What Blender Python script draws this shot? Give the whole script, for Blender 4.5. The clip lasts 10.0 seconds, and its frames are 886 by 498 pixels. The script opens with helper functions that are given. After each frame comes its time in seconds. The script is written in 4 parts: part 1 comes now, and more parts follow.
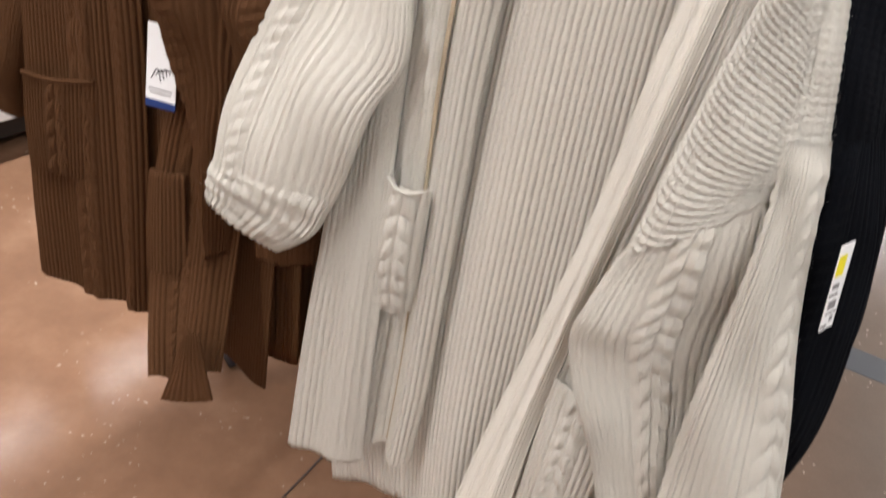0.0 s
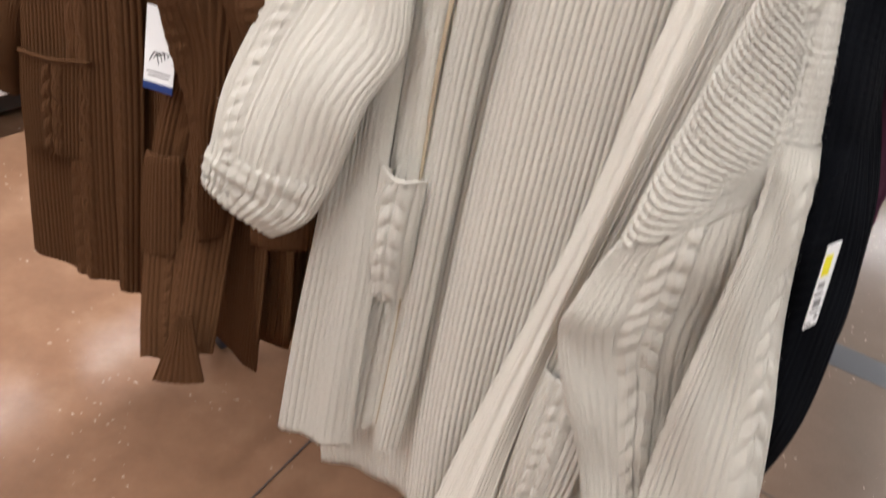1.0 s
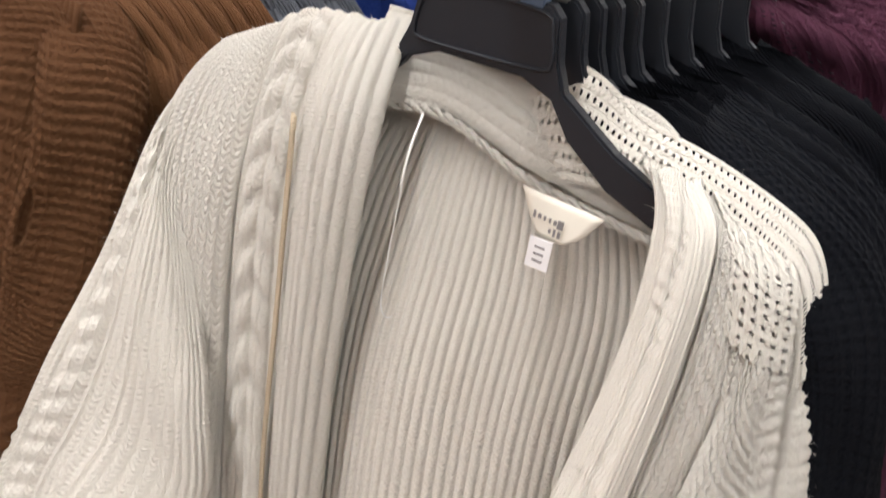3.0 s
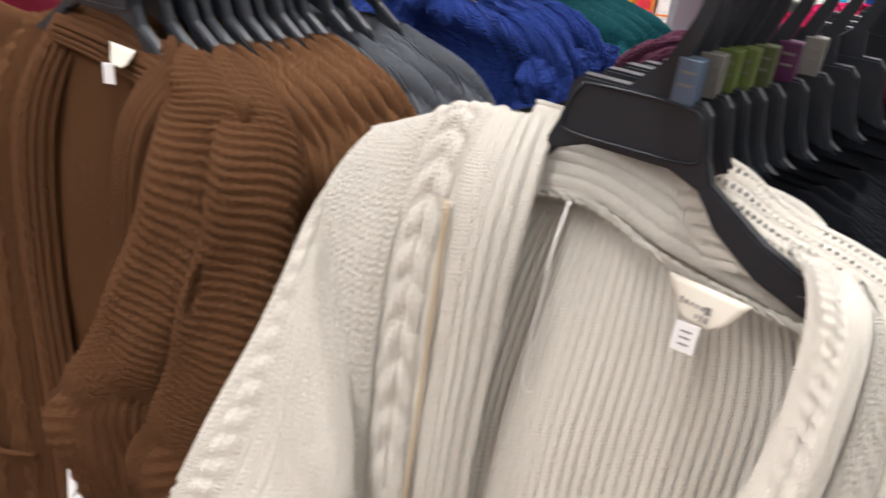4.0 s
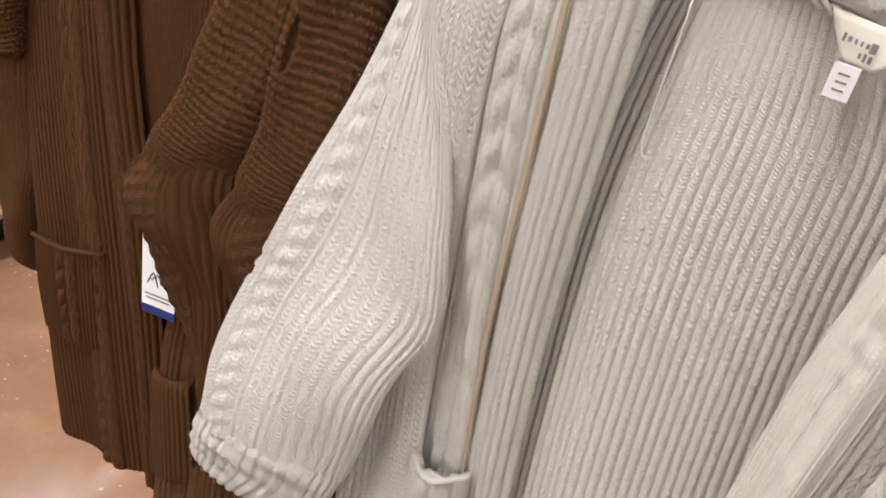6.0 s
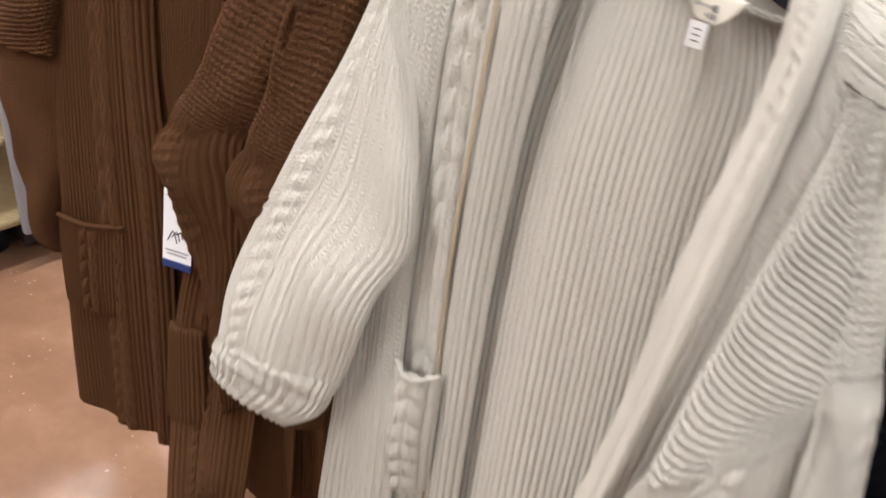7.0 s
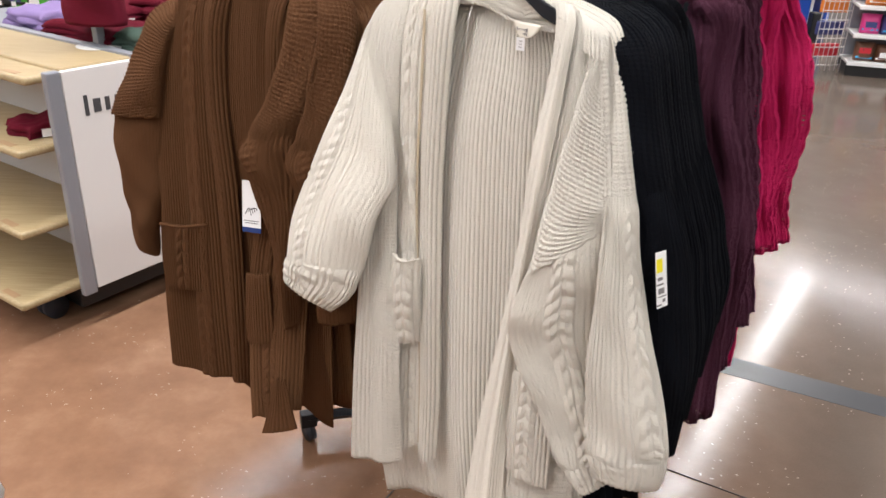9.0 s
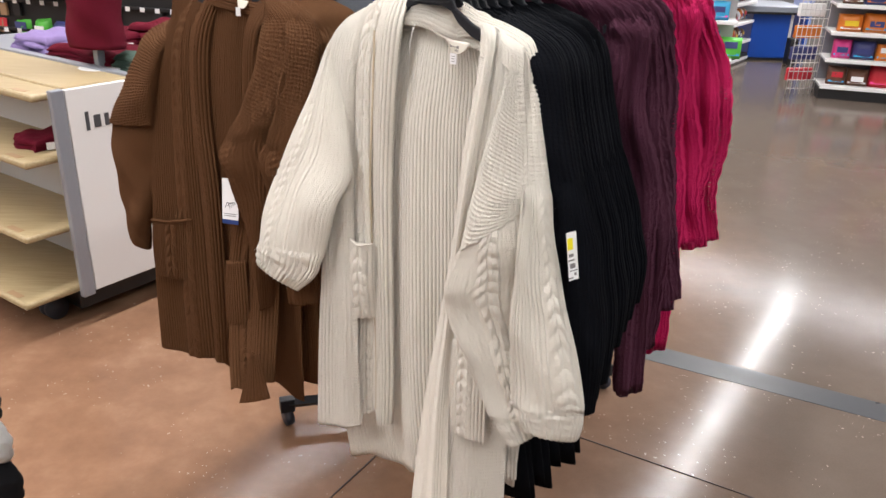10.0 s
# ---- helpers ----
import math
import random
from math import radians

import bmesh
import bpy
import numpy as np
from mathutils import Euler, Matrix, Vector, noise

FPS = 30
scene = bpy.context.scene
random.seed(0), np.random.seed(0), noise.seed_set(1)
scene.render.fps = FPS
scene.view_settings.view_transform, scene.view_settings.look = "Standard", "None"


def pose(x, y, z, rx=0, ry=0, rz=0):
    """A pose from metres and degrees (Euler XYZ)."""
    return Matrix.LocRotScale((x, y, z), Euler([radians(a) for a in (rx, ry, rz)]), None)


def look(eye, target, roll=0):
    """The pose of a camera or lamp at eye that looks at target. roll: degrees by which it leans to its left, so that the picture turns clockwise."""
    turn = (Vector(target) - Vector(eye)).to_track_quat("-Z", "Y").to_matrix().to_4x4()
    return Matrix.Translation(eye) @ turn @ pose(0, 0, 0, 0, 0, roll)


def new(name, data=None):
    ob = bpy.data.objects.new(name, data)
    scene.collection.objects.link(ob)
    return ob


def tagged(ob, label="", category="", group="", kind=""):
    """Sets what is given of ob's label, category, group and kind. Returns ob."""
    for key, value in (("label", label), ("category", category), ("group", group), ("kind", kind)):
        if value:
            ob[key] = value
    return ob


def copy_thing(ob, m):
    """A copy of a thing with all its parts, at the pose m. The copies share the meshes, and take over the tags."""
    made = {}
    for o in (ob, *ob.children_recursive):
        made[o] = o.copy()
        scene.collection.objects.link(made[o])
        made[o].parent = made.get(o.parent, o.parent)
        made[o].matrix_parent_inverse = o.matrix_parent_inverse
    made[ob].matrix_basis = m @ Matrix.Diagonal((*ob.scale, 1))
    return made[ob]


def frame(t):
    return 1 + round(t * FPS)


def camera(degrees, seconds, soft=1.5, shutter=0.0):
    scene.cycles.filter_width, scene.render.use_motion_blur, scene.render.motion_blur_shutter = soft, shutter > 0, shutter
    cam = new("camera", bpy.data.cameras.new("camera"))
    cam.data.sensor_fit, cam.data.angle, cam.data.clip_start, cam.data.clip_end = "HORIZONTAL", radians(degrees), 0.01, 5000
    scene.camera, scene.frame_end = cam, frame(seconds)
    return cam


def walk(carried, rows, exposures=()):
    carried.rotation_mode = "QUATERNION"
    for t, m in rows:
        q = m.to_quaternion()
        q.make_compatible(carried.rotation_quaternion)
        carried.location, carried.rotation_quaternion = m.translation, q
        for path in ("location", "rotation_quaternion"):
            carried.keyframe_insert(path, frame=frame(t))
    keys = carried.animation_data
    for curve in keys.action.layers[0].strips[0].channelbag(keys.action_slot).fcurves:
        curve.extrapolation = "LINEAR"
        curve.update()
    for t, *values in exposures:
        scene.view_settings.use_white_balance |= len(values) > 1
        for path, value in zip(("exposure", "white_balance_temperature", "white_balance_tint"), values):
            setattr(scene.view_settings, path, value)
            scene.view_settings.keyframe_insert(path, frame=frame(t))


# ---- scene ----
cam = camera(59.2, 10.0, 1.5, 0.5)
PATH = [
    (0, (0.016, -0.05, 1.443), (0.211, 1.586, 0.309), 11.8),
    (0.5, (0.001, -0.088, 1.422), (0.224, 1.488, 0.211), 12.8),
    (1, (0.012, -0.056, 1.452), (0.234, 1.559, 0.294), 13.8),
    (1.5, (0.053, 0.113, 1.495), (0.228, 1.817, 0.462), 14.5),
    (2, (0.088, 0.334, 1.622), (0.365, 1.885, 0.39), 10.5),
    (3.5, (0.155, 0.34, 1.628), (0.232, 2.111, 0.701), 8.6),
    (4, (0.097, 0.322, 1.654), (0.044, 2.092, 0.725), 6.4),
    (4.5, (0.052, 0.293, 1.658), (-0.079, 2.041, 0.696), 5.3),
    (5, (0.032, 0.299, 1.623), (-0.086, 1.942, 0.489), 5.2),
    (6.5, (0.059, 0.256, 1.516), (-0.01, 1.906, 0.387), 10.7),
    (7, (0.08, 0.096, 1.552), (0.042, 1.786, 0.482), 8.3),
    (7.5, (0.185, -0.129, 1.55), (0.094, 1.599, 0.547), 5.7),
    (8, (0.198, -0.3, 1.588), (0.116, 1.46, 0.642), 3.5),
    (8.5, (0.126, -0.479, 1.594), (0.09, 1.311, 0.703), 2.3),
    (9, (0.126, -0.605, 1.623), (0.128, 1.207, 0.777), 1.9),
    (9.5, (0.191, -0.738, 1.637), (0.202, 1.092, 0.83), 1.9),
    (10, (0.239, -0.862, 1.648), (0.241, 0.977, 0.862), 1.8),
]
walk(cam, [(t, look(eye, target, roll)) for t, eye, target, roll in PATH],
     [(0, -0.02), (2.0, -0.1), (3.5, 0.08), (4.5, 0.08), (6.5, -0.07), (8, 0.0), (10, -0.06)])

# ---- light: long ceiling strips and the store's soft bounce ----
CEIL = 5.0
world = bpy.data.worlds.new("world")
scene.world = world
world.use_nodes = True
world.node_tree.nodes["Background"].inputs[0].default_value = (0.9, 0.95, 1.0, 1)
world.node_tree.nodes["Background"].inputs[1].default_value = 0.3
GRID, SIDE = Vector((0.56, 0.83, 0)).normalized(), Vector((0.83, -0.56, 0)).normalized()
GRID_TURN = -34.0
LAMPS = [(*(Vector((1.17, 4.0, 0)) + SIDE * 4.05 * k - GRID * 1.5).xy, 24.0, GRID_TURN, 39.5 if k == 0 else 24.0, 150) for k in (-3, -2, -1, 0, 1, 2)]
LAMPS.append((7.0, 12.5, 11.0, GRID_TURN + 90, 45.0, 180))
for lx, ly, length, turn, watts, spread in LAMPS:
    lamp = bpy.data.lights.new("ceiling_strip", "AREA")
    lamp.shape, lamp.size, lamp.size_y, lamp.energy = "RECTANGLE", 0.16, length, watts * length
    lamp.color, lamp.spread = (1.0, 0.985, 0.99), math.radians(spread)
    new("ceiling_strip", lamp).matrix_world = pose(lx, ly, CEIL - 0.12, 0, 0, turn)

# ---- materials ----
MATS = {}


class Nodes:
    """A small helper to write node trees as expressions."""

    def __init__(self, name):
        self.mat = bpy.data.materials.new(name)
        self.mat.use_nodes = True
        self.tree = self.mat.node_tree
        self.bsdf = self.tree.nodes["Principled BSDF"]
        MATS[name] = self.mat

    def add(self, kind, **inputs):
        node = self.tree.nodes.new(kind)
        for key, value in inputs.items():
            self.put(node.inputs[key.replace("_", " ")], value)
        return node

    def put(self, socket, value):
        if isinstance(value, bpy.types.NodeSocket):
            self.tree.links.new(value, socket)
        else:
            socket.default_value = value

    def math(self, op, a, b=0.0, c=0.0):
        node = self.tree.nodes.new("ShaderNodeMath")
        node.operation = op
        for socket, value in zip(node.inputs, (a, b, c)):
            self.put(socket, value)
        return node.outputs[0]

    def mix(self, fac, a, b):
        node = self.tree.nodes.new("ShaderNodeMix")
        node.data_type = "RGBA"
        self.put(node.inputs[0], fac)
        self.put(node.inputs[6], a)
        self.put(node.inputs[7], b)
        return node.outputs[2]

    def noise(self, scale, detail=3.0, vector=None, rough=0.55):
        node = self.add("ShaderNodeTexNoise", Scale=scale, Detail=detail, Roughness=rough)
        if vector is not None:
            self.put(node.inputs["Vector"], vector)
        return node.outputs["Fac"]

    def ramp(self, value, stops):
        node = self.tree.nodes.new("ShaderNodeValToRGB")
        self.put(node.inputs[0], value)
        el = node.color_ramp.elements
        while len(el) < len(stops):
            el.new(0.5)
        for e, (p, c) in zip(el, stops):
            e.position, e.color = p, (*c, 1)
        return node.outputs[0]

    def bump(self, height, strength, distance, under=None):
        node = self.add("ShaderNodeBump", Strength=strength, Distance=distance)
        self.put(node.inputs["Height"], height)
        if under is not None:
            self.put(node.inputs["Normal"], under)
        self.put(self.bsdf.inputs["Normal"], node.outputs[0])
        return node.outputs[0]

    def set(self, **inputs):
        for key, value in inputs.items():
            self.put(self.bsdf.inputs[key.replace("_", " ")], value)
        return self.mat


def shade(col, k):
    return (col[0] * k, col[1] * k, col[2] * k, 1)


def knit(name, col, stitch=0.007, row=0.0046, fuzz=0.35, holes=0.0, depth=0.002, even=False, fleck=0.72, limit=0.66, ribbed=0.0, grain=0.5):
    """Wool knit: V-shaped stitches in metres of the cloth, flecks, a soft sheen."""
    n = Nodes(name)
    uv = n.tree.nodes.new("ShaderNodeUVMap").outputs[0]
    sep = n.add("ShaderNodeSeparateXYZ", Vector=uv)
    wob = n.noise(55.0, 2.0, uv)
    x = n.math("ADD", n.math("DIVIDE", sep.outputs[0], stitch), n.math("MULTIPLY", wob, 0.22))
    ax = n.math("ABSOLUTE", n.math("SUBTRACT", n.math("FRACT", n.math("ADD", x, 0.39)), 0.5))
    y = n.math("ADD", n.math("DIVIDE", sep.outputs[1], row), n.math("ADD", n.math("MULTIPLY", ax, 1.4), n.math("MULTIPLY", wob, 0.8)))
    leg = n.math("ABSOLUTE", n.math("SINE", n.math("MULTIPLY", y, math.pi)))
    across = n.math("SUBTRACT", 1.0, n.math("POWER", n.math("MULTIPLY", ax, 2.0), 2.2))
    h = n.math("MULTIPLY", n.math("MULTIPLY_ADD", leg, grain, 1.0 - grain), across)
    fibre = n.noise(1500.0, 3.0)
    lump = n.noise(240.0, 2.0)
    h2 = n.math("ADD", n.math("ADD", h, n.math("MULTIPLY", fibre, 0.5)), n.math("MULTIPLY", lump, 0.35))
    if ribbed:
        h2 = n.math("ADD", h2, n.math("MULTIPLY", n.math("ABSOLUTE", n.math("COSINE", n.math("MULTIPLY", sep.outputs[0], math.pi / ribbed))), 1.3))
    n.bump(h2, 0.9, depth)
    spots = n.noise(420.0, 3.0)
    soft = n.noise(11.0, 3.0)
    c1 = n.mix(n.ramp(spots, [(0.3, (0, 0, 0)), (0.7, (1, 1, 1))]), shade(col, fleck), shade(col, min(1.12, 0.93 / max(col))))
    c2 = n.mix(n.math("MULTIPLY", soft, 0.28), c1, shade(col, 0.8))
    info = n.tree.nodes.new("ShaderNodeObjectInfo")
    c3 = n.mix(n.math("MULTIPLY", info.outputs["Random"], 0.2), c2, shade(col, 0.86))
    n.set(Base_Color=c3, Roughness=0.92, Sheen_Weight=fuzz, Sheen_Roughness=0.55, Specular_IOR_Level=0.12)
    n.put(n.bsdf.inputs["Sheen Tint"], (min(1, col[0] * 1.4), min(1, col[1] * 1.4), min(1, col[2] * 1.4), 1))
    if holes:
        hx = n.math("SINE", n.math("MULTIPLY", sep.outputs[0], math.pi / holes))
        hy = n.math("SINE", n.math("MULTIPLY", sep.outputs[1], math.pi / (0.62 * holes)))
        gate = n.math("GREATER_THAN", n.noise(60.0, 1.0, uv), 0.33)
        cell = n.math("MULTIPLY", hx, hy)
        if even:
            cell, gate = n.math("ABSOLUTE", cell), 1.0
        hole = n.math("MULTIPLY", n.math("GREATER_THAN", cell, limit), gate)
        n.set(Alpha=n.math("SUBTRACT", 1.0, hole))
    return n.mat


def plain(name, col, rough=0.5, metal=0.0, grain=60.0, vary=0.12, bump=0.1, spec=0.5):
    n = Nodes(name)
    a, b = n.noise(grain, 4.0), n.noise(grain * 0.07, 3.0)
    c = n.mix(n.math("MULTIPLY", a, vary * 2), shade(col, 1.06), shade(col, 0.85))
    c = n.mix(n.math("MULTIPLY", b, vary), c, shade(col, 0.7))
    n.set(Base_Color=c, Metallic=metal, Specular_IOR_Level=spec,
          Roughness=n.math("MULTIPLY_ADD", a, 0.15, rough - 0.07))
    if bump:
        n.bump(a, bump, 0.001)
    return n.mat


def make_floor():
    n = Nodes("polished_concrete")
    co = n.tree.nodes.new("ShaderNodeTexCoord").outputs["Object"]
    big, mid, fine = n.noise(0.55, 4.0, co), n.noise(4.5, 6.0, co, 0.65), n.noise(150.0, 3.0, co)
    c = n.ramp(mid, [(0.3, (0.172, 0.086, 0.048)), (0.52, (0.226, 0.117, 0.067)), (0.75, (0.295, 0.168, 0.102))])
    sep = n.add("ShaderNodeSeparateXYZ", Vector=co)
    # the stain fades to bare grey concrete towards the main aisle
    side = n.math("SUBTRACT", n.math("MULTIPLY", sep.outputs[0], 0.9), n.math("MULTIPLY", sep.outputs[1], 0.25))
    aisle = n.ramp(n.math("ADD", n.math("MULTIPLY_ADD", side, 0.35, 0.35), n.math("MULTIPLY", big, 0.3)),
                   [(0.45, (0, 0, 0)), (0.85, (1, 1, 1))])
    grey = n.ramp(mid, [(0.3, (0.078, 0.062, 0.051)), (0.7, (0.096, 0.079, 0.066))])
    c = n.mix(aisle, c, grey)
    c = n.mix(n.math("MULTIPLY", fine, 0.35), c, (0.176, 0.128, 0.096, 1))
    speck = n.math("GREATER_THAN", n.noise(60.0, 1.0, co), 0.715)
    patch = n.math("GREATER_THAN", n.noise(3.2, 2.0, co), 0.52)
    c = n.mix(n.math("MULTIPLY", n.math("MULTIPLY", speck, patch), 0.45), c, (0.5, 0.42, 0.34, 1))
    n.set(Base_Color=c, Specular_IOR_Level=0.165,
          Roughness=n.ramp(n.noise(7.0, 5.0, co), [(0.3, (0.12,) * 3), (0.75, (0.18,) * 3)]))
    n.bump(n.noise(22.0, 3.0, co), 0.06, 0.003)
    return n.mat


make_floor()
CREAM, BROWN = (0.88, 0.828, 0.725), (0.12, 0.054, 0.0235)
knit("cream_knit", CREAM, 0.0078, 0.005, fuzz=0.25, depth=0.0032, fleck=0.84, grain=0.45)
knit("cream_eyelet", CREAM, 0.0075, 0.0068, fuzz=0.25, depth=0.0044, grain=0.7, holes=0.0075, even=True, fleck=0.9, limit=0.93)
knit("cream_fine", CREAM, 0.004, 0.0034, fuzz=0.3, depth=0.0016, fleck=0.9)
knit("cream_open", CREAM, fuzz=0.25, holes=0.009, even=True, fleck=0.88, limit=0.78)
knit("brown_knit", BROWN, 0.0062, 0.0048, depth=0.003)
knit("black_knit", (0.0024, 0.0034, 0.0065), fuzz=0.02, depth=0.003, ribbed=0.0075)
# cream wool tinted tan: warm light in the gap, put into the colour
knit("lit_gap_tan", (0.66, 0.54, 0.38), fuzz=0.1)
knit("maroon_knit", (0.095, 0.03, 0.055), fuzz=0.2, holes=0.0085, depth=0.004, ribbed=0.024)
knit("pink_knit", (0.66, 0.02, 0.13), fuzz=0.2, holes=0.0085, depth=0.004, ribbed=0.024)
knit("grey_knit", (0.15, 0.165, 0.19), 0.008, 0.0065, depth=0.01, ribbed=0.011, fleck=0.55)
# the brown wool again, lightened to paint in overhead light on the packed shoulders
knit("brown_packed_lit", (0.2, 0.092, 0.04), 0.0075, 0.006, fuzz=0.6, depth=0.01, ribbed=0.011, fleck=0.55)
knit("blue_knit", (0.024, 0.052, 0.25), 0.009, 0.0075, fuzz=0.2, holes=0.009, depth=0.0045)
knit("teal_knit", (0.008, 0.085, 0.1), 0.008, 0.0065, fuzz=0.2, depth=0.0045)
knit("jersey_maroon", (0.15, 0.01, 0.025), 0.002, 0.002)
knit("jersey_lilac", (0.36, 0.27, 0.55), 0.002, 0.002)
knit("jersey_green", (0.07, 0.11, 0.09), 0.002, 0.002)
knit("jersey_white", (0.75, 0.73, 0.7), 0.003, 0.003)
knit("jersey_black", (0.01, 0.01, 0.012), 0.003, 0.003)
plain("black_plastic", (0.01, 0.0125, 0.0175), 0.46, grain=900.0, bump=0.15, spec=0.4)
plain("chrome", (0.6, 0.61, 0.62), 0.22, 1.0, bump=0)
plain("grey_metal", (0.3, 0.32, 0.36), 0.4, 0.4, bump=0.03)
plain("white_panel", (0.68, 0.67, 0.66), 0.35, vary=0.05, bump=0)
plain("white_steel", (0.66, 0.66, 0.66), 0.4, vary=0.08, bump=0)
plain("card_white", (0.82, 0.82, 0.82), 0.5, vary=0.04, bump=0)
plain("card_blue", (0.01, 0.035, 0.16), 0.5, bump=0)
plain("ink", (0.05, 0.05, 0.055), 0.6, bump=0)
plain("ink_grey", (0.2, 0.19, 0.19), 0.6, bump=0)
plain("yellow_sticker", (0.85, 0.75, 0.02), 0.5, bump=0)
plain("satin_label", (0.66, 0.62, 0.53), 0.45, grain=300, bump=0.1)
plain("elastic_white", (0.85, 0.84, 0.8), 0.35, bump=0)
plain("black_panel", (0.012, 0.012, 0.013), 0.5, bump=0)
plain("rubber", (0.03, 0.035, 0.05), 0.5, bump=0)
plain("strip_grey", (0.034, 0.036, 0.041), 0.3, grain=40, bump=0, spec=0.3)
plain("joint_dark", (0.05, 0.035, 0.03), 0.6, bump=0)
plain("wall_paint", (0.62, 0.63, 0.64), 0.7, bump=0)
plain("ceiling_paint", (0.72, 0.72, 0.71), 0.8, bump=0)
plain("register_blue", (0.01, 0.075, 0.42), 0.4, bump=0)
plain("register_pale", (0.3, 0.42, 0.75), 0.4, bump=0)


def make_wood():
    n = Nodes("pale_laminate")
    co = n.tree.nodes.new("ShaderNodeTexCoord").outputs["Object"]
    m = n.add("ShaderNodeMapping", Vector=co, Scale=(2.0, 40.0, 40.0))
    g = n.noise(3.0, 5.0, m.outputs[0])
    n.set(Base_Color=n.ramp(g, [(0.3, (0.33, 0.25, 0.13)), (0.7, (0.43, 0.34, 0.2))]), Roughness=0.38)
    return n.mat


make_wood()
TAGS = {"size_blue": (0.06, 0.09, 0.14), "size_green": (0.08, 0.11, 0.03), "size_purple": (0.055, 0.01, 0.045),
        "size_olive": (0.06, 0.075, 0.03), "size_grey": (0.13, 0.125, 0.115), "bag_purple": (0.2, 0.03, 0.35), "bag_orange": (0.75, 0.22, 0.03),
        "bag_yellow": (0.85, 0.6, 0.03), "bag_pink": (0.8, 0.06, 0.3), "bag_red": (0.6, 0.03, 0.05),
        "bag_navy": (0.05, 0.06, 0.2), "bag_brown": (0.16, 0.07, 0.04), "bag_green": (0.1, 0.5, 0.06),
        "bag_cyan": (0.05, 0.4, 0.7), "box_tan": (0.35, 0.22, 0.12)}
for key, col in TAGS.items():
    plain(key, col, 0.35, bump=0)

# ---- mesh helpers ----


def mesh_ob(name, verts, faces, material, parent=None, label="", uvs=None, smooth=True):
    me = bpy.data.meshes.new(name)
    me.from_pydata(verts, [], faces)
    if uvs is not None:
        layer = me.uv_layers.new(name="UVMap")
        loops = np.empty(len(me.loops), dtype=np.int32)
        me.loops.foreach_get("vertex_index", loops)
        layer.data.foreach_set("uv", np.asarray(uvs, dtype=np.float32)[loops].ravel())
    if smooth:
        me.polygons.foreach_set("use_smooth", [True] * len(me.polygons))
    me.materials.append(MATS[material])
    ob = new(name, me)
    ob.parent = parent
    if label:
        tagged(ob, label)
    return ob


def part(name, bm, material, parent=None, label="", smooth=False):
    me = bpy.data.meshes.new(name)
    bm.to_mesh(me)
    bm.free()
    if smooth:
        me.polygons.foreach_set("use_smooth", [True] * len(me.polygons))
    me.materials.append(MATS[material])
    ob = new(name, me)
    ob.parent = parent
    if label:
        tagged(ob, label)
    return ob


def box(size, at=(0, 0, 0), bevel=0.0, turn=0.0, seg=2, bm=None):
    """A box standing at its centre, bevelled; added to bm where one is given."""
    own = bmesh.new()
    bmesh.ops.create_cube(own, size=1.0)
    bmesh.ops.scale(own, vec=size, verts=own.verts)
    if bevel:
        bmesh.ops.bevel(own, geom=own.edges[:], offset=bevel, segments=seg, affect="EDGES", profile=0.5)
    bmesh.ops.transform(own, matrix=pose(*at, 0, 0, turn), verts=own.verts)
    if bm is None:
        return own
    tmp = bpy.data.meshes.new("tmp")
    own.to_mesh(tmp)
    own.free()
    bm.from_mesh(tmp)
    bpy.data.meshes.remove(tmp)
    return bm


def crv(points, s):
    """A smooth curve through a few control points, at the parameters s in 0..1."""
    p = np.asarray(points, float)
    p = np.vstack([2 * p[0] - p[1], p, 2 * p[-1] - p[-2]])
    k = len(points) - 1
    x = np.clip(np.asarray(s, float), 0, 1) * k
    i = np.minimum(x.astype(int), k - 1)
    f = (x - i)[..., None]
    a, b, c, d = p[i], p[i + 1], p[i + 2], p[i + 3]
    return 0.5 * (2 * b + (c - a) * f + (2 * a - 5 * b + 4 * c - d) * f ** 2 + (3 * b - a - 3 * c + d) * f ** 3)


def tube(points, radius, sides=8, steps=8, closed_ends=True):
    """A round bar along a smooth curve; returns vertices and faces."""
    s = np.linspace(0, 1, (len(points) - 1) * steps + 1)
    c = crv(points, s)
    tan = np.gradient(c, axis=0)
    verts, faces = [], []
    ref = Vector((0.3, 0.2, 1)) if abs(tan[0][2]) < 0.8 * np.linalg.norm(tan[0]) else Vector((1, 0.2, 0.1))
    for q, t in zip(c, tan):
        t = Vector(t).normalized()
        a = t.cross(ref).normalized()
        ref = a.cross(t)
        b = ref
        r = radius
        for k in range(sides):
            w = 2 * math.pi * k / sides
            verts.append(Vector(q) + a * r * math.cos(w) + b * r * math.sin(w))
    for j in range(len(c) - 1):
        for k in range(sides):
            m = (k + 1) % sides
            faces.append((j * sides + k, j * sides + m, (j + 1) * sides + m, (j + 1) * sides + k))
    if closed_ends:
        faces.append(tuple(range(sides))[::-1])
        faces.append(tuple(range((len(c) - 1) * sides, len(c) * sides)))
    return [tuple(v) for v in verts], faces


def bar(name, points, radius, material, parent=None, label="", sides=8, steps=8):
    v, f = tube(points, radius, sides, steps)
    return mesh_ob(name, v, f, material, parent, label)


# ---- knitted relief, in metres of the cloth ----


def rib(x, pitch=0.0078, height=0.0033):
    return height * np.abs(np.cos(np.pi * x / pitch)) ** 0.6


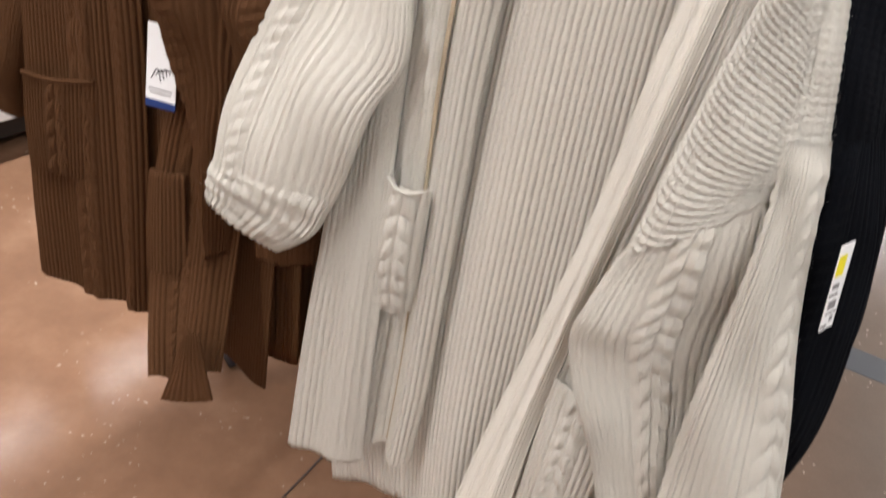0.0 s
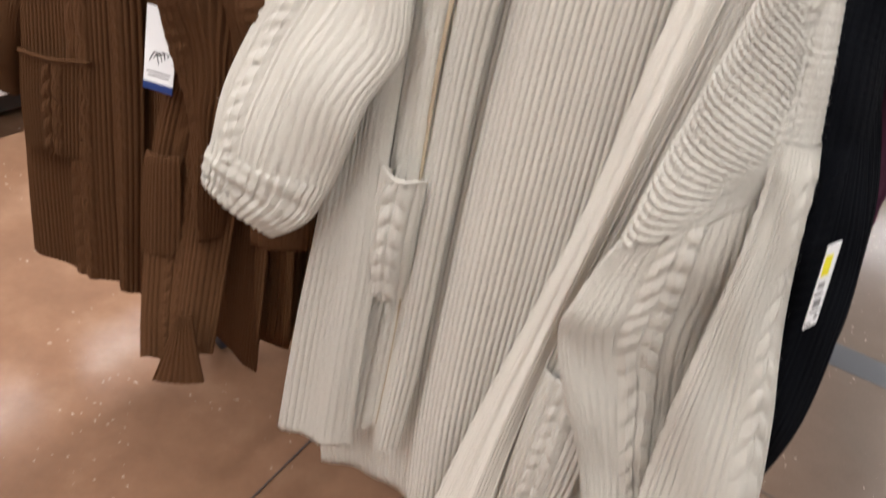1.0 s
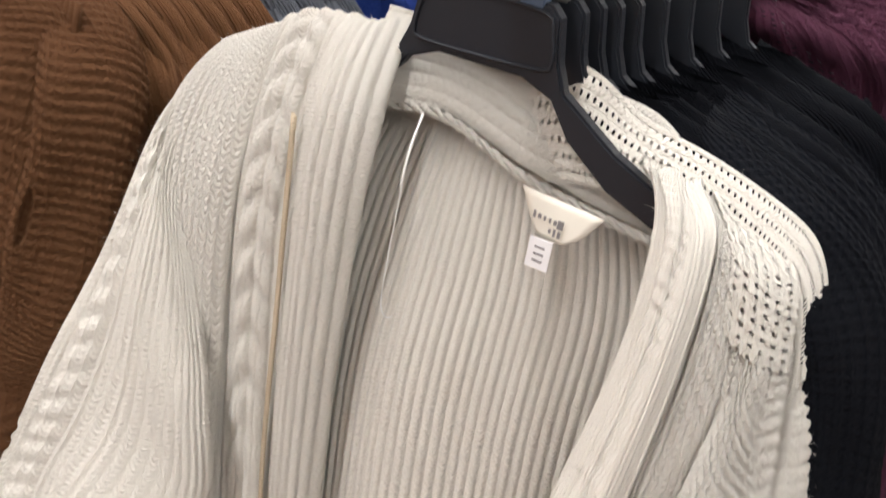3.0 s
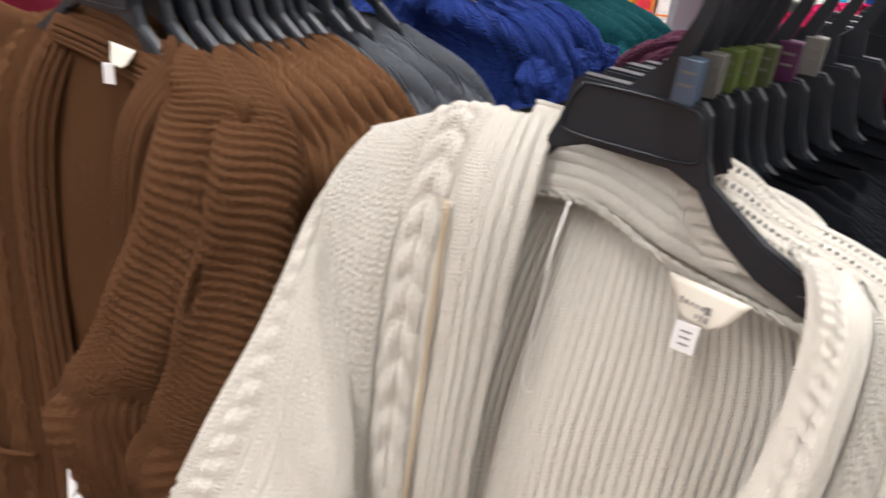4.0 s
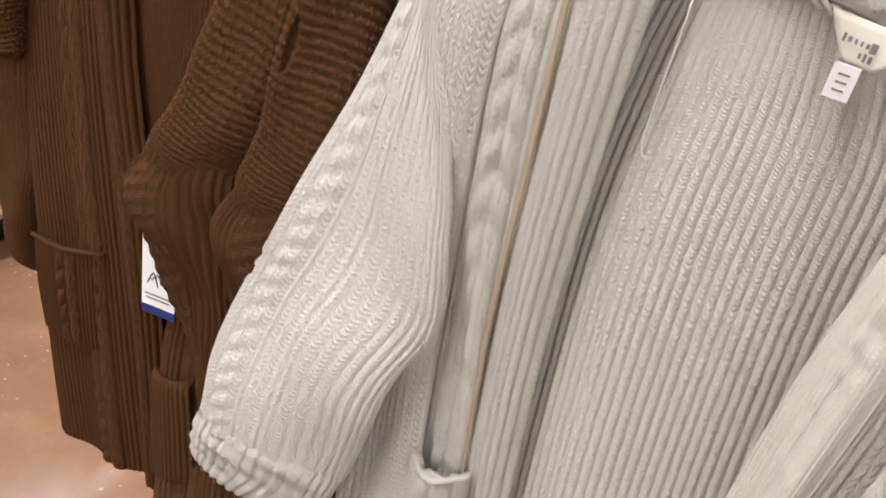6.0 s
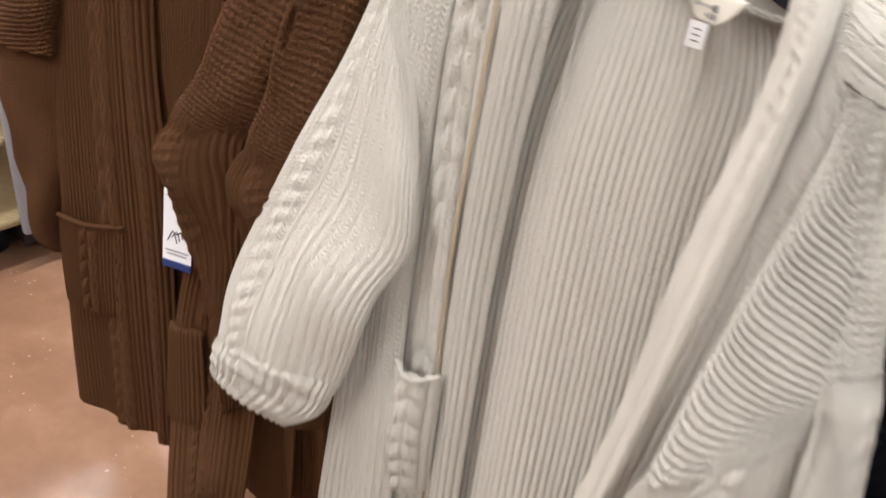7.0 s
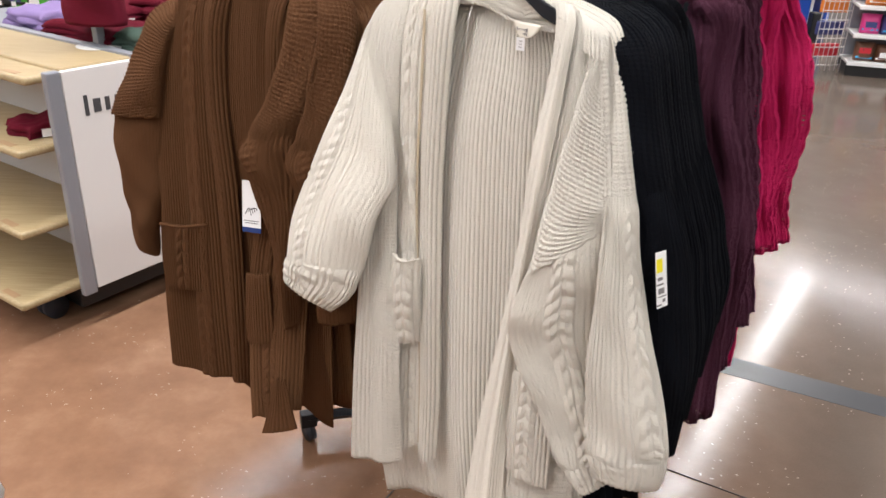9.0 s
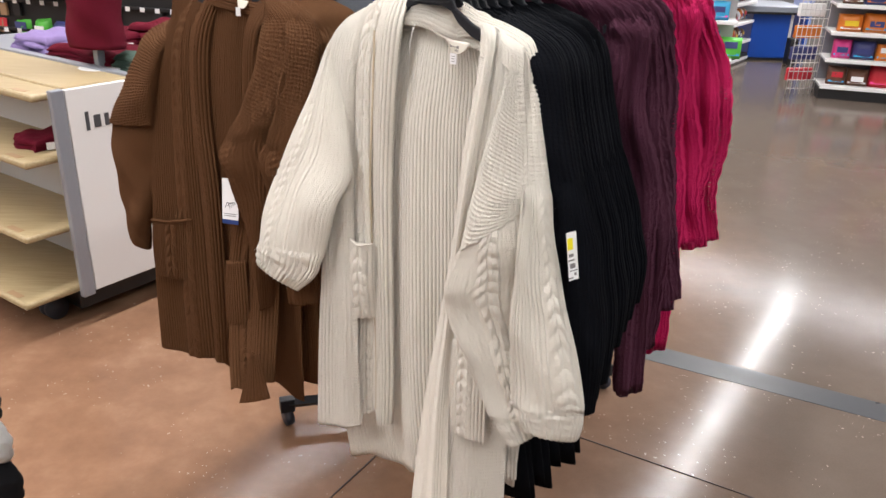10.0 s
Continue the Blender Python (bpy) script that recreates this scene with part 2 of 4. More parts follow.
def cable(x, y, half=0.014, length=0.03, height=0.0085):
    """A plait of V-shaped crossings, half as wide as given on each side of x = 0."""
    ax = np.clip(np.abs(x) / half, 0, 1)
    lobe = np.abs(np.sin(np.pi * (y / length - 0.62 * ax))) ** 0.7
    dome = np.sqrt(np.clip(1 - (2 * ax - 1) ** 2, 0, 1)) * 0.75 + 0.25 * (1 - ax)
    return height * dome * (0.3 + 0.7 * lobe) * (ax < 1)


def relief(zones, turned=False, jitter=0.0, slant=0.0, pitch=0.0078, height=0.0033):
    """zones: (x0, x1, kind) across the cloth; ribs elsewhere. turned: the ribs run across."""

    def raised(x, y):
        warp = jitter * (np.sin(y * 23 + x * 9) + 0.6 * np.sin(y * 51 + 1.3))
        xw = x + warp
        h = rib(y + slant * x + 0.5 * warp, 0.008, height) if turned else rib(xw, pitch, height)
        for x0, x1, kind in zones:
            inside = (x >= x0) & (x < x1)
            mid, half = (x0 + x1) / 2, (x1 - x0) / 2
            if kind == "cable":
                h = np.where(inside, cable(x - mid, y, half), h)
            elif kind == "high":
                h = np.where(inside, cable(x - mid, y, half, 0.032, 0.0095), h)
            elif kind == "plait":
                h = np.where(inside, cable(x - mid, y, half, 0.045, 0.014), h)
            elif kind == "rope":
                ax = (x - mid) / half
                twist = np.abs(np.sin(np.pi * (y / 0.03 + 1.0 * ax))) ** 0.6
                h = np.where(inside, 0.0115 * np.sqrt(np.clip(1 - ax ** 2, 0, 1)) * (0.3 + 0.7 * twist), h)
            elif kind == "small":
                ax = (x - mid) / half
                h = np.where(inside, 0.0048 * np.sqrt(np.clip(1 - ax ** 2, 0, 1)) * (0.3 + 0.7 * np.abs(np.sin(np.pi * (y / 0.022 - 0.5 * ax)))), h)
            elif kind == "deep":
                h = np.where(inside, rib(xw, 0.0095, 0.0032), h)
            elif kind == "flat":
                h = np.where(inside, 0.0006 * np.cos(2 * np.pi * x / 0.005), h)
        return h

    return raised


def cloth(name, left, right, material, parent, label="", bump=None, bulge=0.0, folds=(), cols=80, rows=120, thick=0.005, hem=0.0, span=None):
    """A hanging sheet between two edges given as (across, towards the viewer, up).
    folds: (amplitude, waves, phase), growing downwards. hem: how much the lower edge waves."""
    s, a = np.linspace(0, 1, rows), np.linspace(0, 1, cols)
    le, ri = crv(left, s), crv(right, s)
    width = span or float(np.mean(np.linalg.norm(le - ri, axis=1)))
    length = float(np.sum(np.linalg.norm(np.diff((le + ri) / 2, axis=0), axis=1)))
    A, S = np.meshgrid(a, s)
    P = le[:, None, :] * (1 - A[..., None]) + ri[:, None, :] * A[..., None]
    P[..., 1] += bulge * 4 * A * (1 - A)
    for amp, waves, phase in folds:
        P[..., 1] += amp * (0.25 + 0.75 * S) * np.sin(2 * np.pi * waves * A + phase + 1.2 * S) * np.minimum(1, 8 * np.minimum(A, 1 - A) + 0.35)
    P[..., 2] += hem * S ** 6 * np.sin(2 * np.pi * 1.7 * A + 0.6)
    X, Y = A * width, S * length
    if bump is not None:
        du, dv = np.gradient(P, axis=1), np.gradient(P, axis=0)
        nrm = np.cross(du, dv)
        nrm /= np.linalg.norm(nrm, axis=2, keepdims=True) + 1e-9
        nrm *= np.sign(nrm[..., 1:2].mean()) or 1
        P = P + nrm * (bump(X, Y) * np.clip(0.3 + S / 0.04, 0, 1))[..., None]
    V = np.stack([P[..., 0], -P[..., 1], P[..., 2]], axis=-1).reshape(-1, 3)
    idx = np.arange(rows * cols).reshape(rows, cols)
    F = np.stack([idx[:-1, :-1], idx[1:, :-1], idx[1:, 1:], idx[:-1, 1:]], axis=-1).reshape(-1, 4)
    ob = mesh_ob(name, V.tolist(), F.tolist(), material, parent, label, np.stack([X, Y], -1).reshape(-1, 2))
    mod = ob.modifiers.new("thickness", "SOLIDIFY")
    mod.thickness, mod.offset = thick, -1.0
    return ob


def sleeve(name, left, right, material, parent, label="", puff=0.03, bump=None, cols=150, rows=120, puffs=None, creases=0.004):
    """A flattened tube between two outline edges, open at the cuff, with a turned-in end."""
    s = np.concatenate([np.linspace(0, 1, rows), [0.997, 0.975, 0.93]])
    w = np.linspace(0, 2 * np.pi, cols + 1)
    le, ri = crv(left, s), crv(right, s)
    mid, half = (le + ri) / 2, (ri - le) / 2
    fat = np.full(len(s), puff) if puffs is None else crv([[p] for p in puffs], s)[:, 0]
    shrink = np.ones(len(s))
    shrink[-3:] = (0.95, 0.9, 0.88)
    W, S = np.meshgrid(w, s)
    lobe = np.sign(np.sin(W)) * np.abs(np.sin(W)) ** 0.8
    P = mid[:, None, :] + half[:, None, :] * (np.cos(W) * shrink[:, None])[..., None]
    P[..., 1] += lobe * (fat * shrink)[:, None]
    P[..., 1] += creases * np.sin(9 * S + 2.2 * np.cos(W)) * np.sin(W) + creases * 0.7 * np.sin(21 * S - 3 * np.cos(W))
    girth = 2 * float(np.mean(np.linalg.norm(ri - le, axis=1))) * 1.12
    length = float(np.sum(np.linalg.norm(np.diff(mid[:rows], axis=0), axis=1)))
    X, Y = W / (2 * np.pi) * girth, S * length
    if bump is not None:
        du, dv = np.gradient(P, axis=1), np.gradient(P, axis=0)
        nrm = np.cross(du, dv)
        nrm /= np.linalg.norm(nrm, axis=2, keepdims=True) + 1e-9
        out = np.stack([np.cos(W) * np.sign(half[:, None, 0]), np.sin(W), 0 * W], -1)
        nrm *= np.where((nrm * out).sum(-1, keepdims=True) < 0, -1, 1)
        b = bump(X, Y) * np.clip((S - 0.01) / 0.05, 0, 1)
        b[-3:] = 0
        P = P + nrm * b[..., None]
        P[:, -1] = P[:, 0]
    V = np.stack([P[..., 0], -P[..., 1], P[..., 2]], axis=-1).reshape(-1, 3)
    n, m = len(s), cols + 1
    idx = np.arange(n * m).reshape(n, m)
    F = np.stack([idx[:-1, :-1], idx[1:, :-1], idx[1:, 1:], idx[:-1, 1:]], axis=-1).reshape(-1, 4)
    return mesh_ob(name, V.tolist(), F.tolist(), material, parent, label, np.stack([X, Y], -1).reshape(-1, 2))


def fuzz(ob, count, seed, length=0.006):
    """Loose wool fibres standing off a knitted part, as one mesh under it."""
    me = ob.data
    co, no = np.empty(len(me.vertices) * 3), np.empty(len(me.vertices) * 3)
    me.vertices.foreach_get("co", co)
    me.vertex_normals.foreach_get("vector", no)
    co, no = co.reshape(-1, 3), no.reshape(-1, 3)
    rng = np.random.default_rng(seed)
    pick = rng.integers(0, len(co), count)
    way = no[pick] * rng.choice([-1, 1], (count, 1)) * 0.6 + rng.normal(0, 0.6, (count, 3))
    way /= np.linalg.norm(way, axis=1, keepdims=True)
    side = np.cross(way, rng.normal(0, 1, (count, 3)))
    side *= 0.00013 / (np.linalg.norm(side, axis=1, keepdims=True) + 1e-9)
    a, tip = co[pick], co[pick] + way * length * rng.uniform(0.4, 1.2, (count, 1))
    V = np.stack([a - side, a + side, tip], 1).reshape(-1, 3)
    F = np.arange(count * 3).reshape(-1, 3)
    return tagged(mesh_ob("fuzz", V.tolist(), F.tolist(), me.materials[0].name, ob, "", np.zeros((count * 3, 2)), False), kind="stuff")

# ---- structure ----


def slab(name, size, at, material, turn=0.0, bevel=0.0, kind="structure", label="", category=""):
    return tagged(part(name, box(size, at, bevel, turn), material), label, category, kind=kind)


slab("floor", (44, 44, 0.2), (3, 6, -0.1), "polished_concrete", label="polished brown stained concrete store floor with speckles", category="floor")
slab("ceiling", (44, 44, 0.2), (3, 6, CEIL + 0.1), "ceiling_paint", label="white painted store ceiling above strip lights", category="ceiling")
for nm, size, at in (("wall_north", (44, 0.3, CEIL), (3, 20, CEIL / 2)), ("wall_south", (44, 0.3, CEIL), (3, -10, CEIL / 2)),
                     ("wall_east", (0.3, 30, CEIL), (18, 5, CEIL / 2)), ("wall_west", (0.3, 30, CEIL), (-12, 5, CEIL / 2))):
    slab(nm, size, at, "wall_paint", label="plain pale painted wall of the store", category="wall")
# floor joints and the dark band set across the aisle
slab("floor_strip", (9.0, 0.13, 0.002), (4.98, 0.04, 0.0), "strip_grey", -26.5, label="dark grey band across the polished floor", category="floor band")
slab("floor_joint", (8.0, 0.0035, 0.003), (3.9, -0.42, 0.0015), "joint_dark", -29.5, label="thin saw-cut joint in the concrete floor", category="floor joint")
slab("floor_joint", (8.0, 0.0035, 0.003), (-0.09, 1.01, 0.0017), "joint_dark", 59.9, label="thin saw-cut joint in the concrete floor", category="floor joint")
for lx, ly, length, turn, watts, spread in LAMPS:
    f = part("strip_light", box((0.26, length, 0.1), (0, 0, 0.0), 0.01), "white_steel")
    f.matrix_world = pose(lx, ly, CEIL - 0.05, 0, 0, turn)
    tagged(f, "long white ceiling strip light housing under the ceiling", "ceiling light", "ceiling lights")

# ---- the rolling rack with two parallel rails ----
ALONG, ACROSS = Vector((0.62, 0.78, 0)).normalized(), Vector((0.78, -0.62, 0)).normalized()
RAIL_A, RAIL_B, RAIL_Z = Vector((-0.275, 1.063, 0)), Vector((0.2, 0.83, 0)), 1.622
FACE = -30.0


def rack_at(rail, along, across=0.0, z=0.0):
    p = rail + ALONG * along + ACROSS * across
    return (p.x, p.y, z)


rack = tagged(new("clothing_rack"), "chrome two-rail rolling clothing rack full of hung knitwear", "clothing rack")
for rail in (RAIL_A, RAIL_B):
    bar("rail", [rack_at(rail, -0.1, 0, RAIL_Z), rack_at(rail, 0.6, 0, RAIL_Z), rack_at(rail, 1.35, 0, RAIL_Z)], 0.0125, "chrome", rack, sides=12)
for rail, along in ((RAIL_A, 0.54), (RAIL_B, 0.95)):
    bar("post", [rack_at(rail, along, 0, 0.09), rack_at(rail, along, 0, 0.8), rack_at(rail, along, 0, RAIL_Z + 0.01)], 0.013, "grey_metal", rack, sides=12)
# chrome base bars; the black material paints in their dark reflections
FEET = [((-0.28, 1.4), (0.87, 1.69)), ((0.2, 2.1), (1.1, 2.25))]
for a, b in FEET:
    v, f = tube([(a[0], a[1], 0.085), ((a[0] + b[0]) / 2, (a[1] + b[1]) / 2, 0.085), (b[0], b[1], 0.085)], 0.02, 4, 2)
    mesh_ob("base_bar", v, f, "black_plastic", rack, smooth=False)
    for x, y in (a, b):
        c = part("castor", box((0.05, 0.035, 0.05), (x, y, 0.08), 0.004, 20), "black_plastic", rack, "dark castor fork")
        v, f = tube([(-0.011, 0, 0), (0, 0, 0), (0.011, 0, 0)], 0.03, 16, 1)
        wheel = mesh_ob("wheel", v, f, "rubber", c, "dark rubber castor wheel")
        wheel.matrix_world = pose(x, y, 0.03, 0, 0, 40)
# chrome too, its dark reflection put into the black colour
bar("base_bar", [(0.05, 1.424, 0.085), (0.3, 1.8, 0.085), (0.55, 2.16, 0.085)], 0.018, "black_plastic", rack)
# the sign holder standing up behind the rails
part("sign_post", box((0.07, 0.03, 1.64), (0.5, 2.05, 0.9), 0.004, 20), "grey_metal", rack)


def hanger(parent, tag=None, full=True):
    """A flat black moulded hanger with a wide middle plate and an upright hook."""
    half = [(0.041, 1.524), (0.048, 1.517), (0.053, 1.49), (0.06, 1.474), (0.1, 1.447), (0.15, 1.424), (0.2, 1.408),
            (0.203, 1.398), (0.196, 1.39), (0.15, 1.402), (0.1, 1.422), (0.068, 1.446), (0.052, 1.468), (0.03, 1.477)]
    outline = half + [(-x, z) for x, z in reversed(half)]
    bm = bmesh.new()
    front = bm.faces.new([bm.verts.new((x, -0.006, z)) for x, z in outline])
    geo = bmesh.ops.extrude_face_region(bm, geom=[front])
    bmesh.ops.translate(bm, vec=(0, 0.012, 0), verts=[v for v in geo["geom"] if isinstance(v, bmesh.types.BMVert)])
    bmesh.ops.recalc_face_normals(bm, faces=bm.faces)
    bmesh.ops.bevel(bm, geom=[e for e in bm.edges if abs(e.verts[0].co.y - e.verts[1].co.y) < 1e-6], offset=0.0018, segments=2, affect="EDGES")
    body = part("hanger_body", bm, "black_plastic", parent, "black plastic hanger with a wide middle plate")
    body.location = (0, 0, 0)
    if full:
        rim = [(-0.038, -0.0068, 1.519), (0.0, -0.0068, 1.5205), (0.038, -0.0068, 1.519), (0.045, -0.0068, 1.508), (0.048, -0.0068, 1.492),
               (0.042, -0.0068, 1.485), (0.0, -0.0068, 1.483), (-0.042, -0.0068, 1.483), (-0.049, -0.0068, 1.489), (-0.045, -0.0068, 1.508), (-0.038, -0.0068, 1.519)]
        bar("plate_rim", rim, 0.0012, "black_plastic", body, sides=6, steps=3)
    bm = bmesh.new()
    blade = [(-0.012, 1.52), (0.012, 1.545), (0.024, 1.575), (0.029, 1.6), (0.022, 1.628), (0.004, 1.642), (-0.012, 1.634), (-0.016, 1.616)]
    inner = [(0.028, 1.52), (0.024, 1.545), (0.033, 1.572), (0.038, 1.6), (0.029, 1.634), (0.004, 1.652), (-0.019, 1.64), (-0.025, 1.616)]
    rows = [[bm.verts.new((x, y, z)) for x, z in side] for y in (-0.0045, 0.0045) for side in (blade, inner)]
    for k in range(len(blade) - 1):
        for p, q in ((0, 1), (3, 2), (2, 0), (1, 3)):
            bm.faces.new((rows[p][k], rows[q][k], rows[q][k + 1], rows[p][k + 1]))
    for k in (0, -1):
        bm.faces.new((rows[0][k], rows[1][k], rows[3][k], rows[2][k]))
    bmesh.ops.recalc_face_normals(bm, faces=bm.faces)
    part("hook", bm, "black_plastic", body)
    if tag:
        t = part("size_clip", box((0.0155, 0.0128, 0.029), (0.028, 0.0, 1.535), 0.001, 0), tag, body, "printed plastic size clip")
        for k in range(2):
            part("print_bar", box((0.009, 0.0006, 0.0018), (0.028, -0.0066, 1.541 - 0.008 * k)), "size_grey", t)
    return body


# ---- cream cardigan in front ----
C = "cream_knit"
white = tagged(new("cardigan"), "long open cream cable-knit cardigan with pockets on a black hanger", "cardigan", "hung cardigans")
white.matrix_world = pose(0.2, 0.83, 0, 0, 0, FACE)
hanger(white, "size_blue")
cloth("back_panel", [(-0.18, -0.032, 1.438), (-0.23, 0.015, 1.35), (-0.24, 0.062, 1.2), (-0.235, 0.085, 0.9), (-0.205, 0.088, 0.6), (-0.165, 0.078, 0.305)],
      [(0.175, -0.03, 1.42), (0.235, -0.01, 1.33), (0.25, 0.0, 1.2), (0.28, 0.02, 0.9), (0.29, 0.045, 0.6), (0.3, 0.055, 0.43)],
      C, white, "ribbed inner back of the cardigan", relief([], height=0.0025), cols=330, rows=70, bulge=0.006,
      folds=((0.012, 2.2, 0.4), (0.006, 4.3, 1.0)), hem=0.012)
# collar band behind the neck and the seam under it
cloth("back_collar", [(-0.085, -0.024, 1.487), (-0.03, -0.045, 1.478), (0.04, -0.05, 1.468), (0.1, -0.045, 1.462), (0.126, -0.038, 1.452)],
      [(-0.072, 0.008, 1.432), (-0.02, -0.008, 1.432), (0.04, -0.012, 1.411), (0.1, -0.01, 1.402), (0.15, -0.004, 1.4)],
      C, white, "ribbed shawl collar behind the neck", relief([(0, 1, "deep")], jitter=0.001), cols=60, rows=70, bulge=0.004, folds=((0.003, 1.5, 0.3),))
SEAM = crv([(-0.075, -0.011, 1.433), (-0.02, 0.002, 1.433), (0.04, 0.003, 1.411), (0.1, 0.002, 1.402), (0.16, -0.007, 1.4)], np.linspace(0, 1, 61))
for phase in (0.0, math.pi):
    bar("neck_seam", [(p[0], p[1] - 0.002 + 0.002 * math.cos(1.3 * k + phase), p[2] + 0.0025 * math.sin(1.3 * k + phase)) for k, p in enumerate(SEAM.tolist())], 0.0019, C, white, sides=6, steps=2)
cloth("yoke_back", [(-0.24, -0.03, 1.425), (-0.12, -0.03, 1.462), (0.0, -0.04, 1.468), (0.12, -0.034, 1.44), (0.21, -0.03, 1.4)],
      [(-0.24, -0.03, 1.38), (-0.12, -0.02, 1.38), (0.0, -0.02, 1.38), (0.12, -0.024, 1.38), (0.21, -0.03, 1.36)],
      C, white, "", relief([], True), cols=30, rows=60)
# viewer's left front
cloth("front_panel", [(-0.222, -0.05, 1.40), (-0.23, -0.02, 1.428), (-0.243, 0.04, 1.36), (-0.215, 0.085, 1.2), (-0.2, 0.125, 1.0), (-0.191, 0.15, 0.86), (-0.2, 0.158, 0.68), (-0.207, 0.165, 0.45)],
      [(-0.16, -0.05, 1.43), (-0.16, -0.01, 1.46), (-0.158, 0.045, 1.36), (-0.146, 0.08, 1.2), (-0.122, 0.118, 1.0), (-0.098, 0.142, 0.86), (-0.088, 0.152, 0.66), (-0.084, 0.148, 0.478)],
      "cream_eyelet", white, "ribbed side front of the cardigan", relief([], jitter=0.0004, height=0.0018), cols=110, rows=160, bulge=0.012, folds=((0.006, 1.3, 0.5),), thick=0.006)
strip_l = cloth("cable_strip", [(-0.164, -0.05, 1.432), (-0.164, -0.008, 1.46), (-0.162, 0.044, 1.36), (-0.15, 0.074, 1.2), (-0.132, 0.106, 1.0), (-0.122, 0.12, 0.86), (-0.118, 0.126, 0.76), (-0.116, 0.138, 0.62), (-0.112, 0.142, 0.49)],
      [(-0.112, -0.05, 1.445), (-0.112, -0.006, 1.472), (-0.112, 0.04, 1.36), (-0.1, 0.066, 1.2), (-0.08, 0.092, 1.0), (-0.068, 0.102, 0.86), (-0.065, 0.107, 0.76), (-0.062, 0.112, 0.63), (-0.06, 0.114, 0.515)],
      C, white, "plaited cable strip down the front", relief([(0.008, 0.044, "cable")]), cols=60, rows=260, span=0.052)
pocket_l = cloth("pocket", [(-0.117, 0.135, 0.968), (-0.112, 0.148, 0.87), (-0.106, 0.14, 0.78)], [(-0.066, 0.116, 0.962), (-0.062, 0.122, 0.87), (-0.062, 0.112, 0.775)],
      C, white, "patch pocket with a plaited cable", relief([(0.009, 0.043, "cable")]), bulge=0.014, cols=60, rows=70, thick=0.007, span=0.052)
bar("pocket_rim", [(-0.117, -0.137, 0.968), (-0.09, -0.147, 0.962), (-0.066, -0.119, 0.962)], 0.003, C, pocket_l)
cloth("collar_band", [(-0.114, -0.05, 1.455), (-0.113, -0.014, 1.474), (-0.11, 0.03, 1.42), (-0.1, 0.055, 1.3), (-0.094, 0.075, 1.1), (-0.078, 0.095, 0.86), (-0.066, 0.105, 0.66), (-0.062, 0.112, 0.482)],
      [(-0.066, -0.05, 1.47), (-0.062, -0.016, 1.482), (-0.05, 0.032, 1.425), (-0.05, 0.055, 1.3), (-0.046, 0.072, 1.1), (-0.032, 0.09, 0.86), (-0.022, 0.098, 0.66), (-0.022, 0.105, 0.486)],
      C, white, "thick ribbed band along the front edge", relief([], jitter=0.0003), bulge=0.02, cols=50, rows=150, thick=0.012, span=0.058)
# added strip: its tan paints the warm-lit fabric in the gap beside the band
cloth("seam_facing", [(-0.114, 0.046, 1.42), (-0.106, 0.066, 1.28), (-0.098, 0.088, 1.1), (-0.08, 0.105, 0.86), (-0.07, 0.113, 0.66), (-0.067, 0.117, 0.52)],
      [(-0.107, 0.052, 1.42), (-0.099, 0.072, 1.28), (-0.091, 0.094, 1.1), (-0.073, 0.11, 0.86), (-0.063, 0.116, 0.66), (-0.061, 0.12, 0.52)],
      "lit_gap_tan", white, "narrow added tan strip painting the warm-lit gap beside the band", cols=8, rows=60, thick=0.002)
# the other front, its shoulder of open-work and its turned band
cloth("collar_band", [(0.118, -0.01, 1.447), (0.123, 0.008, 1.45), (0.14, 0.036, 1.424), (0.145, 0.055, 1.345), (0.132, 0.075, 1.2), (0.126, 0.09, 1.02), (0.108, 0.105, 0.84), (0.082, 0.12, 0.62), (0.06, 0.13, 0.36), (0.054, 0.132, 0.22)],
      [(0.152, -0.012, 1.444), (0.156, 0.008, 1.447), (0.175, 0.036, 1.43), (0.182, 0.068, 1.365), (0.18, 0.094, 1.24), (0.168, 0.118, 1.05), (0.155, 0.115, 0.84), (0.15, 0.125, 0.62), (0.155, 0.13, 0.36), (0.156, 0.13, 0.2)],
      "cream_fine", white, "thick soft band along the front edge", relief([(-0.01, 0.02, "flat"), (0.02, 0.056, "small"), (0.056, 0.2, "flat")]), bulge=0.014, cols=66, rows=190, thick=0.005, span=0.078, folds=((0.005, 1.4, 0.5), (0.003, 2.6, 2.0)))
cloth("front_panel", [(0.15, -0.03, 1.43), (0.154, 0.002, 1.44), (0.176, 0.036, 1.42), (0.182, 0.075, 1.3), (0.172, 0.11, 1.1), (0.15, 0.11, 0.84), (0.147, 0.116, 0.62), (0.152, 0.12, 0.36), (0.154, 0.12, 0.21)],
      [(0.205, -0.03, 1.40), (0.214, 0.0, 1.408), (0.23, 0.025, 1.375), (0.255, 0.048, 1.26), (0.275, 0.06, 1.1), (0.285, 0.08, 0.84), (0.285, 0.09, 0.62), (0.29, 0.1, 0.42), (0.295, 0.1, 0.24)],
      "cream_eyelet", white, "ribbed side front of the cardigan", relief([(0.012, 0.05, "small")], jitter=0.0004), bulge=0.01, cols=90, rows=240, thick=0.006, span=0.12)
cloth("lace_yoke", [(0.16, -0.03, 1.43), (0.164, 0.002, 1.441), (0.184, 0.034, 1.426), (0.196, 0.052, 1.385)], [(0.212, -0.03, 1.404), (0.219, 0.002, 1.413), (0.227, 0.02, 1.4), (0.236, 0.034, 1.365)],
      "cream_open", white, "open-work knitted shoulder", relief([], True, height=0.0014), cols=70, rows=60, bulge=0.009, thick=0.0018)
